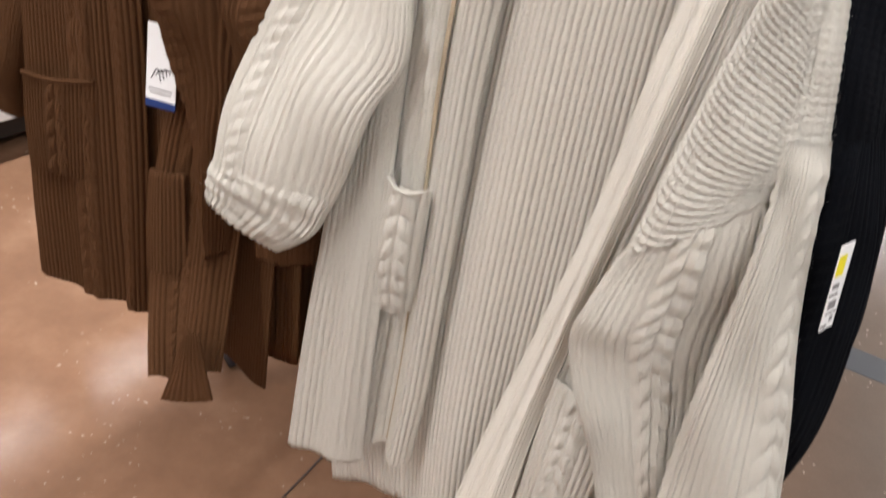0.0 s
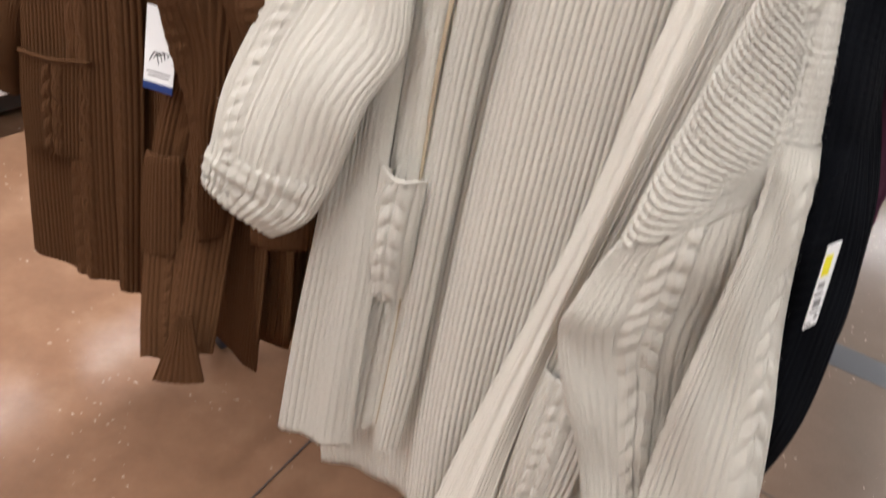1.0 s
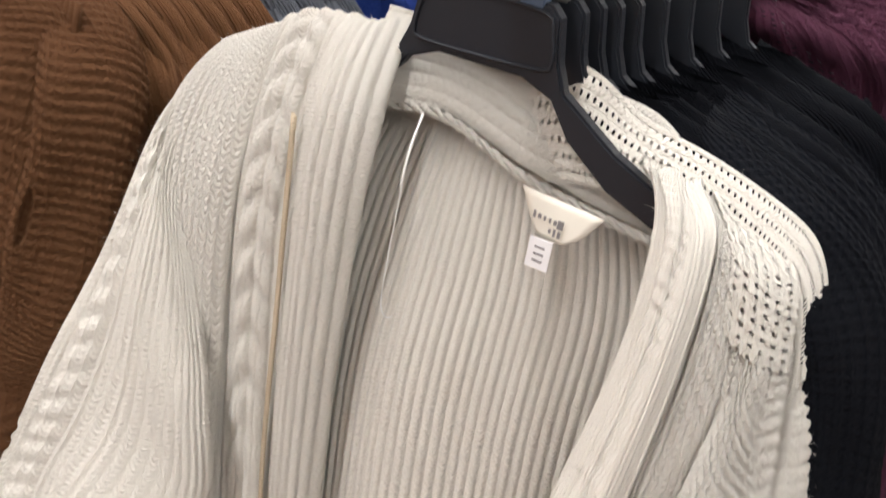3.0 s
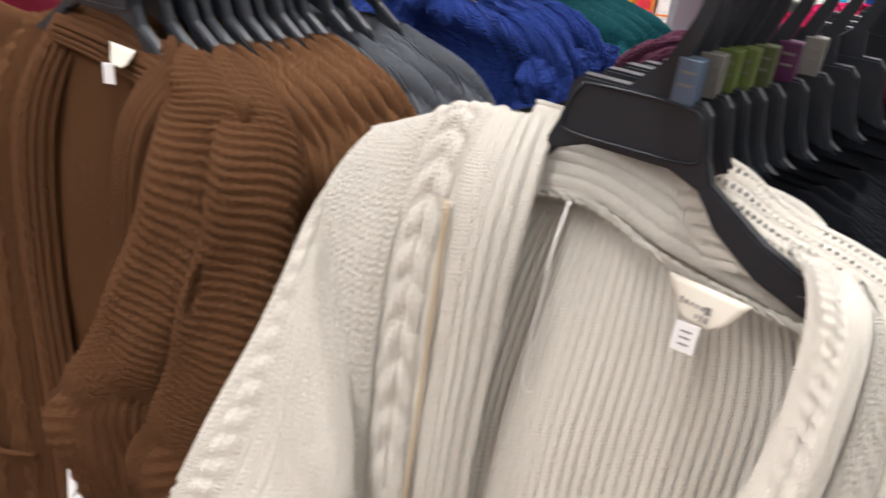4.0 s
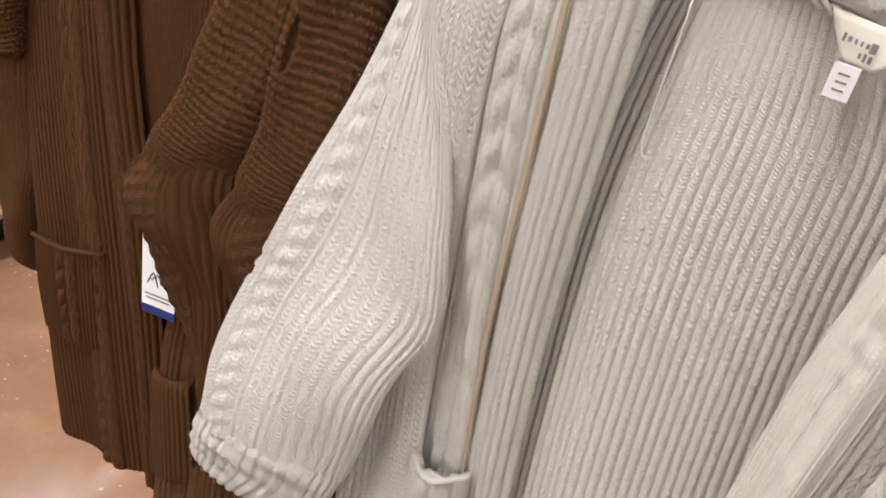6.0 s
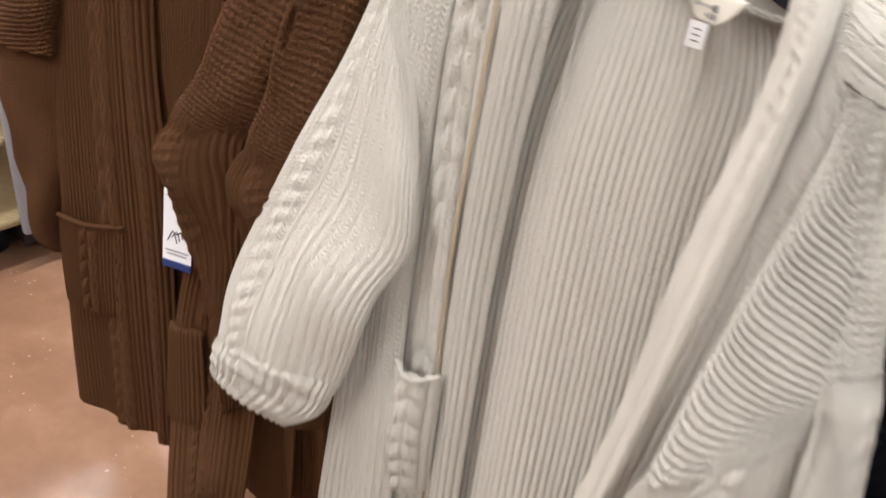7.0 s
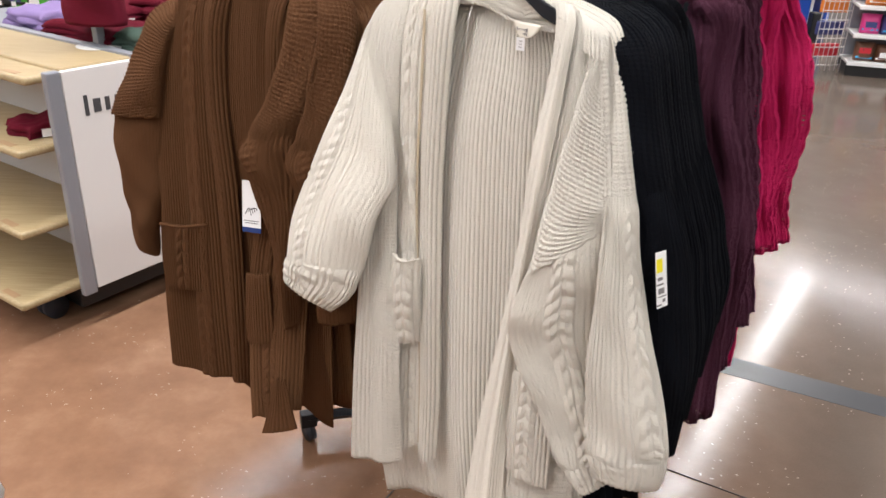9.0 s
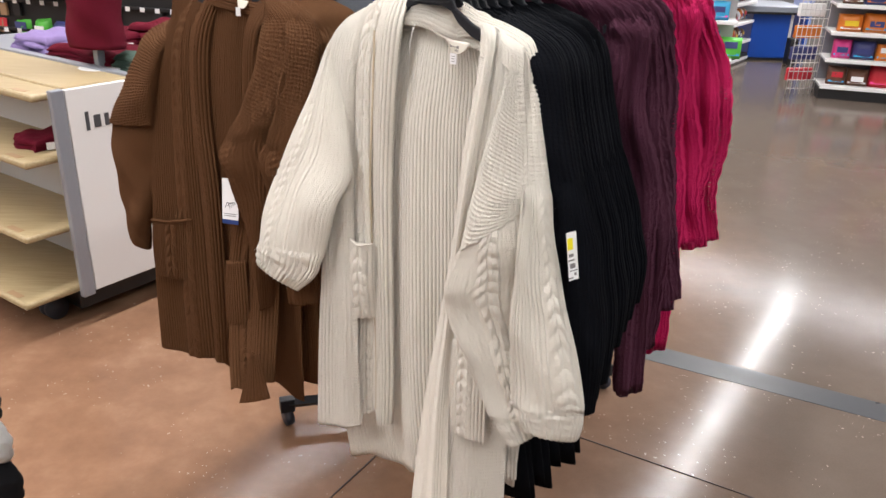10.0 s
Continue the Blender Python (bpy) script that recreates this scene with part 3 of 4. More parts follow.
cloth("shoulder_strip", [(0.19, 0.042, 1.405), (0.212, 0.056, 1.351), (0.238, 0.078, 1.251), (0.272, 0.1, 1.149), (0.278, 0.104, 1.13)],
      [(0.222, 0.014, 1.405), (0.238, 0.035, 1.353), (0.262, 0.058, 1.253), (0.288, 0.09, 1.152), (0.291, 0.094, 1.13)],
      C, white, "strip of ribs across under the shoulder", relief([], True, height=0.0024), cols=40, rows=220, bulge=0.006)
pocket_r = cloth("pocket", [(0.153, 0.124, 0.79), (0.156, 0.135, 0.68), (0.158, 0.13, 0.56)], [(0.24, 0.12, 0.8), (0.245, 0.13, 0.68), (0.245, 0.125, 0.545)],
      C, white, "patch pocket with a plaited cable", relief([(0.02, 0.056, "cable")]), bulge=0.012, cols=80, rows=80, thick=0.006)
# sleeves
sleeve("sleeve", [(-0.225, -0.01, 1.425), (-0.238, 0.03, 1.385), (-0.244, 0.06, 1.335), (-0.256, 0.1, 1.256), (-0.276, 0.14, 1.171), (-0.297, 0.17, 1.094), (-0.311, 0.2, 1.01), (-0.311, 0.225, 0.935)],
       [(-0.21, 0.0, 1.4), (-0.212, 0.045, 1.34), (-0.17, 0.085, 1.259), (-0.141, 0.108, 1.185), (-0.125, 0.122, 1.112), (-0.142, 0.154, 1.055), (-0.15, 0.17, 0.995), (-0.166, 0.18, 0.925)],
       C, white, "wide sleeve with a rope cable along its edge", puffs=(0.006, 0.012, 0.015, 0.018, 0.019, 0.0125),
       bump=relief([(0.158, 0.2, "rope"), (0.092, 0.114, "small"), (0.07, 0.092, "flat")], jitter=0.0004), cols=300, rows=160, creases=0.003)
sleeve("cuff", [(-0.311, 0.225, 0.945), (-0.312, 0.231, 0.918), (-0.31, 0.236, 0.895)],
       [(-0.164, 0.18, 0.935), (-0.184, 0.188, 0.878), (-0.23, 0.195, 0.832)],
       C, white, "ribbed cuff", puffs=(0.0135, 0.0125, 0.008), bump=relief([(0, 1, "deep")]), cols=300, rows=26, creases=0.002)
sleeve("upper_sleeve", [(0.214, 0.04, 1.39), (0.211, 0.08, 1.30), (0.203, 0.11, 1.22), (0.195, 0.137, 1.135), (0.187, 0.165, 1.022)],
       [(0.222, 0.03, 1.385), (0.243, 0.05, 1.30), (0.263, 0.07, 1.227), (0.282, 0.088, 1.148), (0.288, 0.094, 1.11)],
       C, white, "dropped shoulder with ribs across", puffs=(0.005, 0.01, 0.014, 0.018, 0.02), bump=relief([], True, slant=0.75, height=0.0042), cols=220, rows=210, creases=0.002)
sleeve("sleeve", [(0.186, 0.163, 1.04), (0.169, 0.178, 0.955), (0.166, 0.178, 0.892), (0.217, 0.17, 0.78), (0.262, 0.157, 0.67), (0.288, 0.15, 0.625)],
       [(0.29, 0.09, 1.128), (0.315, 0.075, 1.03), (0.325, 0.065, 0.93), (0.335, 0.06, 0.83), (0.36, 0.06, 0.72), (0.37, 0.06, 0.65)],
       C, white, "wide balloon sleeve bent forward at the elbow", puffs=(0.018, 0.026, 0.028, 0.026, 0.024, 0.022),
       bump=relief([(0.078, 0.112, "cable")], jitter=0.0005), cols=320, rows=140)
sleeve("cuff", [(0.285, 0.15, 0.634), (0.30, 0.147, 0.612), (0.32, 0.144, 0.586)],
       [(0.37, 0.068, 0.66), (0.375, 0.072, 0.635), (0.37, 0.072, 0.61)],
       C, white, "ribbed cuff", puffs=(0.028, 0.027, 0.024), bump=relief([(0, 1, "deep")]), cols=240, rows=24, creases=0.001)
# label, size tab and a hanging loop
lab = cloth("neck_label", [(0.052, 0.022, 1.416), (0.062, 0.026, 1.4), (0.07, 0.028, 1.39)], [(0.108, 0.02, 1.411), (0.098, 0.025, 1.396), (0.087, 0.028, 1.388)],
      "satin_label", white, "cream satin neck label with grey print", cols=10, rows=8, thick=0.0008)
for k, (w, h) in enumerate(((0.0016, 0.005), (0.0022, 0.003), (0.0014, 0.003), (0.0014, 0.003), (0.0022, 0.003), (0.004, 0.006))):
    part("print_bar", box((w, 0.0006, h), (0.066 + 0.0036 * k, -0.0292, 1.4035 - 0.0004 * k)), "ink_grey", lab)
for k, (w, h) in enumerate(((0.0016, 0.003), (0.0016, 0.005), (0.002, 0.0045))):
    part("print_bar", box((w, 0.0006, h), (0.078 + 0.0032 * k, -0.0296, 1.3955 - 0.0004 * k)), "ink_grey", lab)
tab = part("size_tab", box((0.016, 0.0012, 0.022), (0.075, -0.031, 1.378), 0.0003), "card_white", white, "small white satin size tab")
for k in range(3):
    part("print_bar", box((0.007, 0.0005, 0.0011), (0.075, -0.0319, 1.383 - 0.005 * k)), "ink_grey", tab)
bar("loop_strap", [(-0.03, -0.014, 1.436), (-0.028, -0.03, 1.415), (-0.028, -0.036, 1.39)], 0.0009, "elastic_white", white)
bar("hanger_loop", [(-0.028, -0.034, 1.392), (-0.03, -0.038, 1.33), (-0.031, -0.038, 1.295), (-0.026, -0.038, 1.284), (-0.02, -0.038, 1.287)], 0.0005, "elastic_white", white, "thin white satin hanger loop")

# ---- second cream cardigan, close behind ----
white2 = tagged(new("cardigan"), "cream cable-knit cardigan hung tightly behind the front one", "cardigan", "hung cardigans")
white2.matrix_world = pose(*rack_at(RAIL_B, 0.03), 0, 0, FACE)
hanger(white2, "size_grey", False)
cloth("back_panel", [(-0.22, -0.02, 1.39), (-0.2, 0.0, 0.9), (-0.2, 0.03, 0.335)], [(0.27, -0.02, 1.39), (0.28, 0.0, 0.9), (0.27, 0.03, 0.36)],
      C, white2, "", relief([]), cols=200, rows=40, folds=((0.012, 2.7, 1.4),), hem=0.012)
cloth("yoke", [(-0.225, -0.02, 1.42), (-0.11, -0.02, 1.46), (0.0, -0.012, 1.475), (0.055, -0.002, 1.484), (0.1, 0.0, 1.463), (0.147, 0.0, 1.452), (0.187, 0.0, 1.439), (0.214, 0.0, 1.426), (0.228, 0.006, 1.412), (0.238, 0.014, 1.39), (0.246, 0.026, 1.358)],
      [(-0.225, -0.01, 1.36), (-0.1, -0.012, 1.38), (0.0, -0.002, 1.38), (0.06, 0.02, 1.41), (0.1, 0.03, 1.42), (0.147, 0.035, 1.41), (0.18, 0.04, 1.395), (0.2, 0.05, 1.385), (0.212, 0.056, 1.37), (0.218, 0.062, 1.35), (0.226, 0.068, 1.33)],
      "cream_open", white2, "open-work knitted yoke", relief([], height=0.0008), cols=70, rows=200, bulge=0.006, thick=0.0018)
sleeve("upper_sleeve", [(0.196, 0.03, 1.4), (0.219, 0.046, 1.345), (0.248, 0.08, 1.253), (0.27, 0.11, 1.155)],
       [(0.226, 0.01, 1.406), (0.247, 0.026, 1.355), (0.28, 0.055, 1.252), (0.311, 0.075, 1.15)],
       C, white2, "dropped shoulder with ribs across", puffs=(0.007, 0.012, 0.014, 0.015), bump=relief([], True, height=0.0015), cols=160, rows=200, creases=0.002)
sleeve("sleeve", [(0.275, 0.125, 1.165), (0.291, 0.15, 1.075), (0.298, 0.172, 0.97), (0.303, 0.185, 0.86), (0.315, 0.187, 0.73), (0.324, 0.187, 0.69)],
       [(0.312, 0.082, 1.16), (0.334, 0.095, 1.066), (0.363, 0.105, 0.963), (0.404, 0.115, 0.848), (0.443, 0.115, 0.715), (0.445, 0.115, 0.675)],
       C, white2, "wide balloon sleeve with cables", puffs=(0.014, 0.02, 0.024, 0.026, 0.025, 0.024),
       bump=relief([(0.012, 0.044, "cable"), (0.105, 0.119, "small")], jitter=0.0005, pitch=0.0065), cols=290, rows=140)
sleeve("cuff", [(0.322, 0.187, 0.698), (0.33, 0.186, 0.675), (0.34, 0.184, 0.652)], [(0.445, 0.115, 0.685), (0.447, 0.115, 0.65), (0.442, 0.115, 0.615)],
       C, white2, "ribbed cuff", puffs=(0.029, 0.028, 0.025), bump=relief([(0, 1, "deep")]), cols=240, rows=24, creases=0.001)

# ---- brown cardigan in front ----
B = "brown_knit"
brown = tagged(new("cardigan"), "long open brown cable-knit cardigan with pockets facing out", "cardigan", "hung cardigans")
brown.matrix_world = pose(-0.275, 1.063, 0, 0, 0, FACE)
hanger(brown)
cloth("back_panel", [(-0.2, 0.0, 1.45), (-0.2, 0.036, 1.25), (-0.2, 0.045, 0.9), (-0.2, 0.05, 0.45)], [(0.2, 0.0, 1.44), (0.2, 0.03, 1.25), (0.2, 0.03, 0.9), (0.2, 0.04, 0.43)],
      B, brown, "ribbed inner back of the cardigan", relief([], pitch=0.0062, height=0.0038), cols=280, rows=40, hem=0.01, folds=((0.006, 2.0, 0.3),))
cloth("back_collar", [(-0.075, -0.012, 1.47), (0.0, -0.02, 1.465), (0.09, -0.01, 1.458)], [(-0.065, 0.01, 1.435), (0.0, 0.004, 1.427), (0.09, 0.012, 1.42)],
      B, brown, "", relief([], pitch=0.0062, height=0.003), cols=24, rows=40, bulge=0.006)
cloth("front_panel", [(-0.2, -0.05, 1.38), (-0.21, -0.016, 1.4), (-0.243, 0.04, 1.31), (-0.25, 0.07, 1.15), (-0.262, 0.09, 0.87), (-0.271, 0.1, 0.66), (-0.268, 0.11, 0.475)],
      [(-0.09, -0.05, 1.435), (-0.09, -0.014, 1.458), (-0.09, 0.03, 1.36), (-0.09, 0.045, 1.15), (-0.085, 0.05, 0.87), (-0.082, 0.055, 0.66), (-0.078, 0.06, 0.47)],
      B, brown, "ribbed front with a plaited cable", relief([(0.078, 0.122, "high")], jitter=0.0003, pitch=0.0062, height=0.003), cols=180, rows=200, bulge=0.012, thick=0.006, folds=((0.006, 1.5, 0.2),))
pb = cloth("pocket", [(-0.254, 0.102, 0.868), (-0.258, 0.107, 0.79), (-0.256, 0.11, 0.707)], [(-0.127, 0.074, 0.887), (-0.132, 0.078, 0.8), (-0.14, 0.08, 0.71)],
      B, brown, "large patch pocket with a cable", relief([(0.045, 0.085, "high")], pitch=0.0062, height=0.003), bulge=0.008, cols=140, rows=60, thick=0.006)
bar("pocket_rim", [(-0.254, -0.106, 0.87), (-0.19, -0.1, 0.876), (-0.127, -0.078, 0.889)], 0.004, B, pb)
cloth("collar_band", [(-0.085, -0.016, 1.468), (-0.108, 0.04, 1.36), (-0.112, 0.055, 1.18), (-0.096, 0.064, 0.97), (-0.09, 0.068, 0.754), (-0.092, 0.074, 0.475)],
      [(-0.04, -0.02, 1.475), (-0.06, 0.026, 1.36), (-0.064, 0.042, 1.18), (-0.045, 0.052, 0.97), (-0.043, 0.058, 0.754), (-0.05, 0.065, 0.472)],
      B, brown, "thick band along the front edge with a small cable", relief([(0.014, 0.034, "small")], pitch=0.0062, height=0.003), bulge=0.016, cols=60, rows=180, thick=0.01, span=0.05)
cloth("collar_band", [(0.075, -0.02, 1.466), (0.07, 0.036, 1.385), (0.064, 0.055, 1.2), (0.035, 0.085, 0.9), (0.02, 0.1, 0.45)],
      [(0.118, -0.02, 1.45), (0.118, 0.05, 1.385), (0.108, 0.07, 1.2), (0.08, 0.1, 0.9), (0.06, 0.11, 0.47)],
      B, brown, "thick ribbed band along the front edge", relief([], pitch=0.0062, height=0.003), bulge=0.014, cols=40, rows=100, thick=0.01)
cloth("front_panel", [(0.105, -0.02, 1.456), (0.108, 0.05, 1.36), (0.1, 0.08, 1.15), (0.045, 0.112, 0.86), (0.042, 0.132, 0.69), (0.068, 0.168, 0.58), (0.098, 0.2, 0.502)],
      [(0.2, -0.02, 1.405), (0.205, 0.02, 1.33), (0.2, 0.04, 1.15), (0.17, 0.07, 0.86), (0.165, 0.09, 0.7), (0.175, 0.12, 0.6), (0.185, 0.145, 0.54)],
      B, brown, "", relief([(0.03, 0.065, "high")], pitch=0.0062, height=0.003), cols=90, rows=160, bulge=0.01, folds=((0.008, 1.6, 0.0),), hem=0.012)
cloth("hem_flap", [(0.163, 0.186, 0.635), (0.148, 0.198, 0.56), (0.127, 0.207, 0.482)], [(0.176, 0.18, 0.63), (0.19, 0.182, 0.57), (0.206, 0.182, 0.51)],
      B, brown, "hem corner turned forward", relief([], pitch=0.0062, height=0.003), cols=30, rows=40, bulge=0.006)
cloth("pocket", [(0.034, 0.122, 0.828), (0.036, 0.134, 0.74), (0.04, 0.142, 0.66)], [(0.095, 0.116, 0.84), (0.1, 0.12, 0.74), (0.1, 0.122, 0.67)],
      B, brown, "", relief([], pitch=0.0062, height=0.003), bulge=0.01, cols=50, rows=20, thick=0.006)
sleeve("upper_sleeve", [(-0.21, -0.02, 1.395), (-0.28, 0.02, 1.35), (-0.31, 0.05, 1.277), (-0.352, 0.075, 1.187), (-0.403, 0.08, 1.112)],
       [(-0.19, 0.03, 1.35), (-0.205, 0.06, 1.3), (-0.215, 0.075, 1.25), (-0.222, 0.085, 1.196), (-0.235, 0.09, 1.13)],
       B, brown, "dropped shoulder with ribs across", puffs=(0.01, 0.018, 0.022, 0.024, 0.018), bump=relief([], True, slant=-0.3, height=0.004), cols=180, rows=170, creases=0.003)
sleeve("sleeve", [(-0.398, 0.074, 1.125), (-0.414, 0.07, 1.039), (-0.409, 0.066, 0.924), (-0.401, 0.066, 0.84), (-0.39, 0.066, 0.778)],
       [(-0.225, 0.07, 1.15), (-0.245, 0.07, 1.03), (-0.272, 0.074, 0.92), (-0.302, 0.078, 0.84), (-0.318, 0.078, 0.758)],
       B, brown, "wide sleeve hanging straight", puffs=(0.018, 0.022, 0.024, 0.022, 0.018), bump=relief([], pitch=0.0062, height=0.003), cols=240, rows=60)
BROWN_SLEEVES = (
    ([(0.1, 0.0, 1.45), (0.135, 0.05, 1.385), (0.138, 0.095, 1.285), (0.116, 0.128, 1.205), (0.09, 0.14, 1.16)],
     [(0.1, -0.012, 1.464), (0.19, 0.0, 1.42), (0.213, 0.05, 1.3), (0.203, 0.085, 1.21), (0.185, 0.1, 1.135)],
     [(0.125, 0.122, 1.195), (0.08, 0.15, 1.135), (0.09, 0.142, 1.07), (0.106, 0.122, 0.98), (0.12, 0.112, 0.86), (0.128, 0.102, 0.71)],
     [(0.178, 0.1, 1.195), (0.187, 0.1, 1.135), (0.19, 0.095, 1.07), (0.182, 0.095, 0.98), (0.168, 0.092, 0.88), (0.152, 0.09, 0.72)]),
    ([(0.11, 0.0, 1.45), (0.19, 0.06, 1.395), (0.208, 0.11, 1.29), (0.206, 0.142, 1.205), (0.195, 0.158, 1.155)],
     [(0.11, -0.012, 1.462), (0.215, 0.0, 1.415), (0.252, 0.04, 1.31), (0.268, 0.08, 1.2), (0.278, 0.1, 1.13)],
     [(0.215, 0.14, 1.195), (0.186, 0.167, 1.135), (0.192, 0.16, 1.07), (0.205, 0.145, 0.98), (0.215, 0.138, 0.88), (0.212, 0.128, 0.75)],
     [(0.262, 0.09, 1.195), (0.278, 0.098, 1.135), (0.282, 0.095, 1.07), (0.29, 0.092, 0.98), (0.3, 0.09, 0.88), (0.305, 0.09, 0.765)]))


def bent_sleeve(parent, shape, material, height=0.004, fine=1.0):
    ul, ur, ll, lr = shape
    sleeve("upper_sleeve", ul, ur, material, parent, "dropped shoulder with ribs across", puffs=(0.004, 0.014, 0.02, 0.02, 0.014), bump=relief([], True, slant=0.6, height=height), cols=int(200 * fine), rows=int(190 * fine))
    sleeve("sleeve", ll, lr, material, parent, "sleeve bent forward at the elbow", puffs=(0.006, 0.022, 0.026, 0.024, 0.018), bump=relief([(0.05, 0.08, "small")], pitch=0.0055, height=0.7 * height), cols=int(220 * fine), rows=int(90 * fine))


bent_sleeve(brown, BROWN_SLEEVES[0], B)
lb = cloth("neck_label", [(0.03, 0.016, 1.455), (0.034, 0.02, 1.444), (0.04, 0.024, 1.437)], [(0.064, 0.014, 1.453), (0.06, 0.02, 1.441), (0.054, 0.024, 1.436)],
      "satin_label", brown, "cream satin neck label", cols=8, rows=6, thick=0.0008)
part("size_tab", box((0.011, 0.0012, 0.02), (0.043, -0.029, 1.429), 0.0003, 25), "card_white", brown, "small white satin size tab")

# the printed hang tag between the brown sleeves
tag = tagged(new("hang_tag"), "white paper hang tag with a blue foot on brown cardigan", "hang tag")
tag.matrix_world = pose(-0.276, 0.915, 0.945, -8, 0, -14)
part("card", box((0.043, 0.0016, 0.112), (-0.006, 0, 0.049), 0.0004), "card_white", tag)
part("band", box((0.0432, 0.0018, 0.011), (-0.006, 0, -0.002), 0.0003), "card_blue", tag, "dark blue printed foot")
for k, (w, dx, dz) in enumerate(((0.034, -0.006, 0.018), (0.03, -0.006, 0.013))):
    part("print_bar", box((w, 0.0004, 0.0018), (dx, -0.001, dz)), "ink_grey", tag)
for k in range(4):
    bar("flourish", [(-0.02 + 0.006 * k, -0.001, 0.032 + 0.005 * k), (-0.012 + 0.006 * k, -0.001, 0.046), (-0.006 + 0.004 * k, -0.001, 0.03 + 0.004 * k)], 0.0008, "ink", tag, sides=4, steps=4)

# ---- garments packed behind ----


def packed(name, material, label, category, shape, group, seed, lace=False, hangers=True, tag_mat=None, low=0.0):
    """One garment on its hanger, hung edge-on between its neighbours."""
    rnd = random.Random(seed)
    j = lambda k: rnd.uniform(-k, k)
    ob = tagged(new(name), label, category, group)
    if hangers:
        hanger(ob, tag_mat, False)
    w, hemz = shape["half"] + j(0.008), shape["hem"] + j(0.025)
    flare, up = shape.get("flare", 0.9), shape.get("lift", 0.0)
    sleeve("body", [(-0.1, 0.0, 1.47 + up), (-w, 0.0, 1.41 + up), (-w - 0.005, 0.01, 1.2), (-w * 0.95, 0.02, 0.85), (-w * flare + j(0.02), 0.02, hemz)],
           [(0.1, 0.0, 1.47 + up), (w, 0.0, 1.41 + up), (w + 0.005, 0.01, 1.2), (w * 0.95, 0.02, 0.85), (w * flare + j(0.02), 0.02, hemz)],
           material, ob, "", puffs=(0.006, 0.014, 0.016, 0.02, 0.024), bump=relief([(0.045 * k, 0.045 * k + 0.034, "plait") for k in range(24)], height=0.0) if lace else None, cols=130 if lace else 96, rows=46 if lace else 36, creases=0.012 if lace else 0.005)
    for side in (-1, 1):
        q = shape["cuff"] + j(0.03)
        e = j(0.02)
        out = shape.get("spread", (0.03, 0.065, 0.05, 0.03))
        outer = [(side * (w - 0.03), 0.0, 1.43 + up), (side * (w + 0.012), 0.0, 1.385 + up), (side * (w + out[0] + e), 0.012, 1.25), (side * (w + out[1] + e), 0.02, 1.08), (side * (w + out[2] + e), 0.025, max(0.9, q + 0.12)), (side * (w + out[3]), 0.02, q)]
        inner = [(side * (w - 0.07), 0.01, 1.4 + up), (side * (w - 0.06), 0.012, 1.34 + up), (side * (w - 0.055), 0.02, 1.22), (side * (w - 0.05 + e), 0.03, 1.08), (side * (w - 0.09 + out[2]), 0.03, max(0.9, q + 0.12)), (side * (w - 0.05 + out[3]), 0.03, q - 0.01)]
        if lace:
            wave = [j(0.018) for _ in range(6)]
            outer = [(u + side * k, n + j(0.012), z) for k, (u, n, z) in zip(wave, outer)]
        sleeve("sleeve", outer if side < 0 else inner, inner if side < 0 else outer, material, ob, "", puffs=(0.012, 0.02, 0.026, 0.03, 0.026, 0.02),
               bump=relief([(0.045 * k, 0.045 * k + 0.034, "plait") for k in range(9)], height=0.0) if lace else relief([(0.02, 0.05, "small"), (0.07, 0.1, "small")], height=0.0), cols=84 if lace else 64, rows=66 if lace else 50, creases=0.011 if lace else 0.006)
    return ob


LONG = {"half": 0.222, "hem": 0.44, "cuff": 0.74, "lift": -0.014}
SHORT = {"half": 0.225, "hem": 0.74, "cuff": 0.8}


def place(ob, rail, along, turn=0.0, across=0.0, drop=0.0):
    ob.matrix_world = pose(*rack_at(rail, along, across, drop), 0, 0, FACE + turn)
    return ob


brown2 = packed("cardigan", "brown_packed_lit", "brown knitted cardigan packed tightly on the rack", "cardigan", LONG, "hung cardigans", 5, hangers=True)
place(brown2, RAIL_A, 0.03)
for child in [c for c in brown2.children if c.name.startswith("sleeve")][1:]:
    bpy.data.objects.remove(child)
bent_sleeve(brown2, BROWN_SLEEVES[1], B)
base = [packed("cardigan", "brown_packed_lit", "brown knitted cardigan packed tightly on the rack", "cardigan", LONG, "hung cardigans", s) for s in (11, 12, 13)]
for k, ob in enumerate(base):
    place(ob, RAIL_A, 0.052 + 0.021 * k, random.uniform(-2, 2), random.uniform(-0.006, 0.006))
for k in range(5):
    ob = copy_thing(base[k % 3], pose(*rack_at(RAIL_A, 0.114 + 0.019 * k, random.uniform(-0.008, 0.008)), 0, 0, FACE + random.uniform(-3, 3)))


def row(material, label, category, shape, group, rail, alongs, seeds, lace=False, tags=(None,), turn=0.0):
    made = []
    for i, s in enumerate(seeds):
        own = dict(shape, cuff=shape["cuffs"][i]) if "cuffs" in shape else shape
        made.append(packed(category.replace(" ", "_"), material, label, category, own, group, s, lace, True, tags[i % len(tags)]))
    for k, a in enumerate(alongs):
        m = pose(*rack_at(rail, a, random.uniform(-0.01, 0.01)), 0, 0, FACE + turn + random.uniform(-3, 3))
        if k < len(made):
            made[k].matrix_world = m
        else:
            copy_thing(made[-1], m)


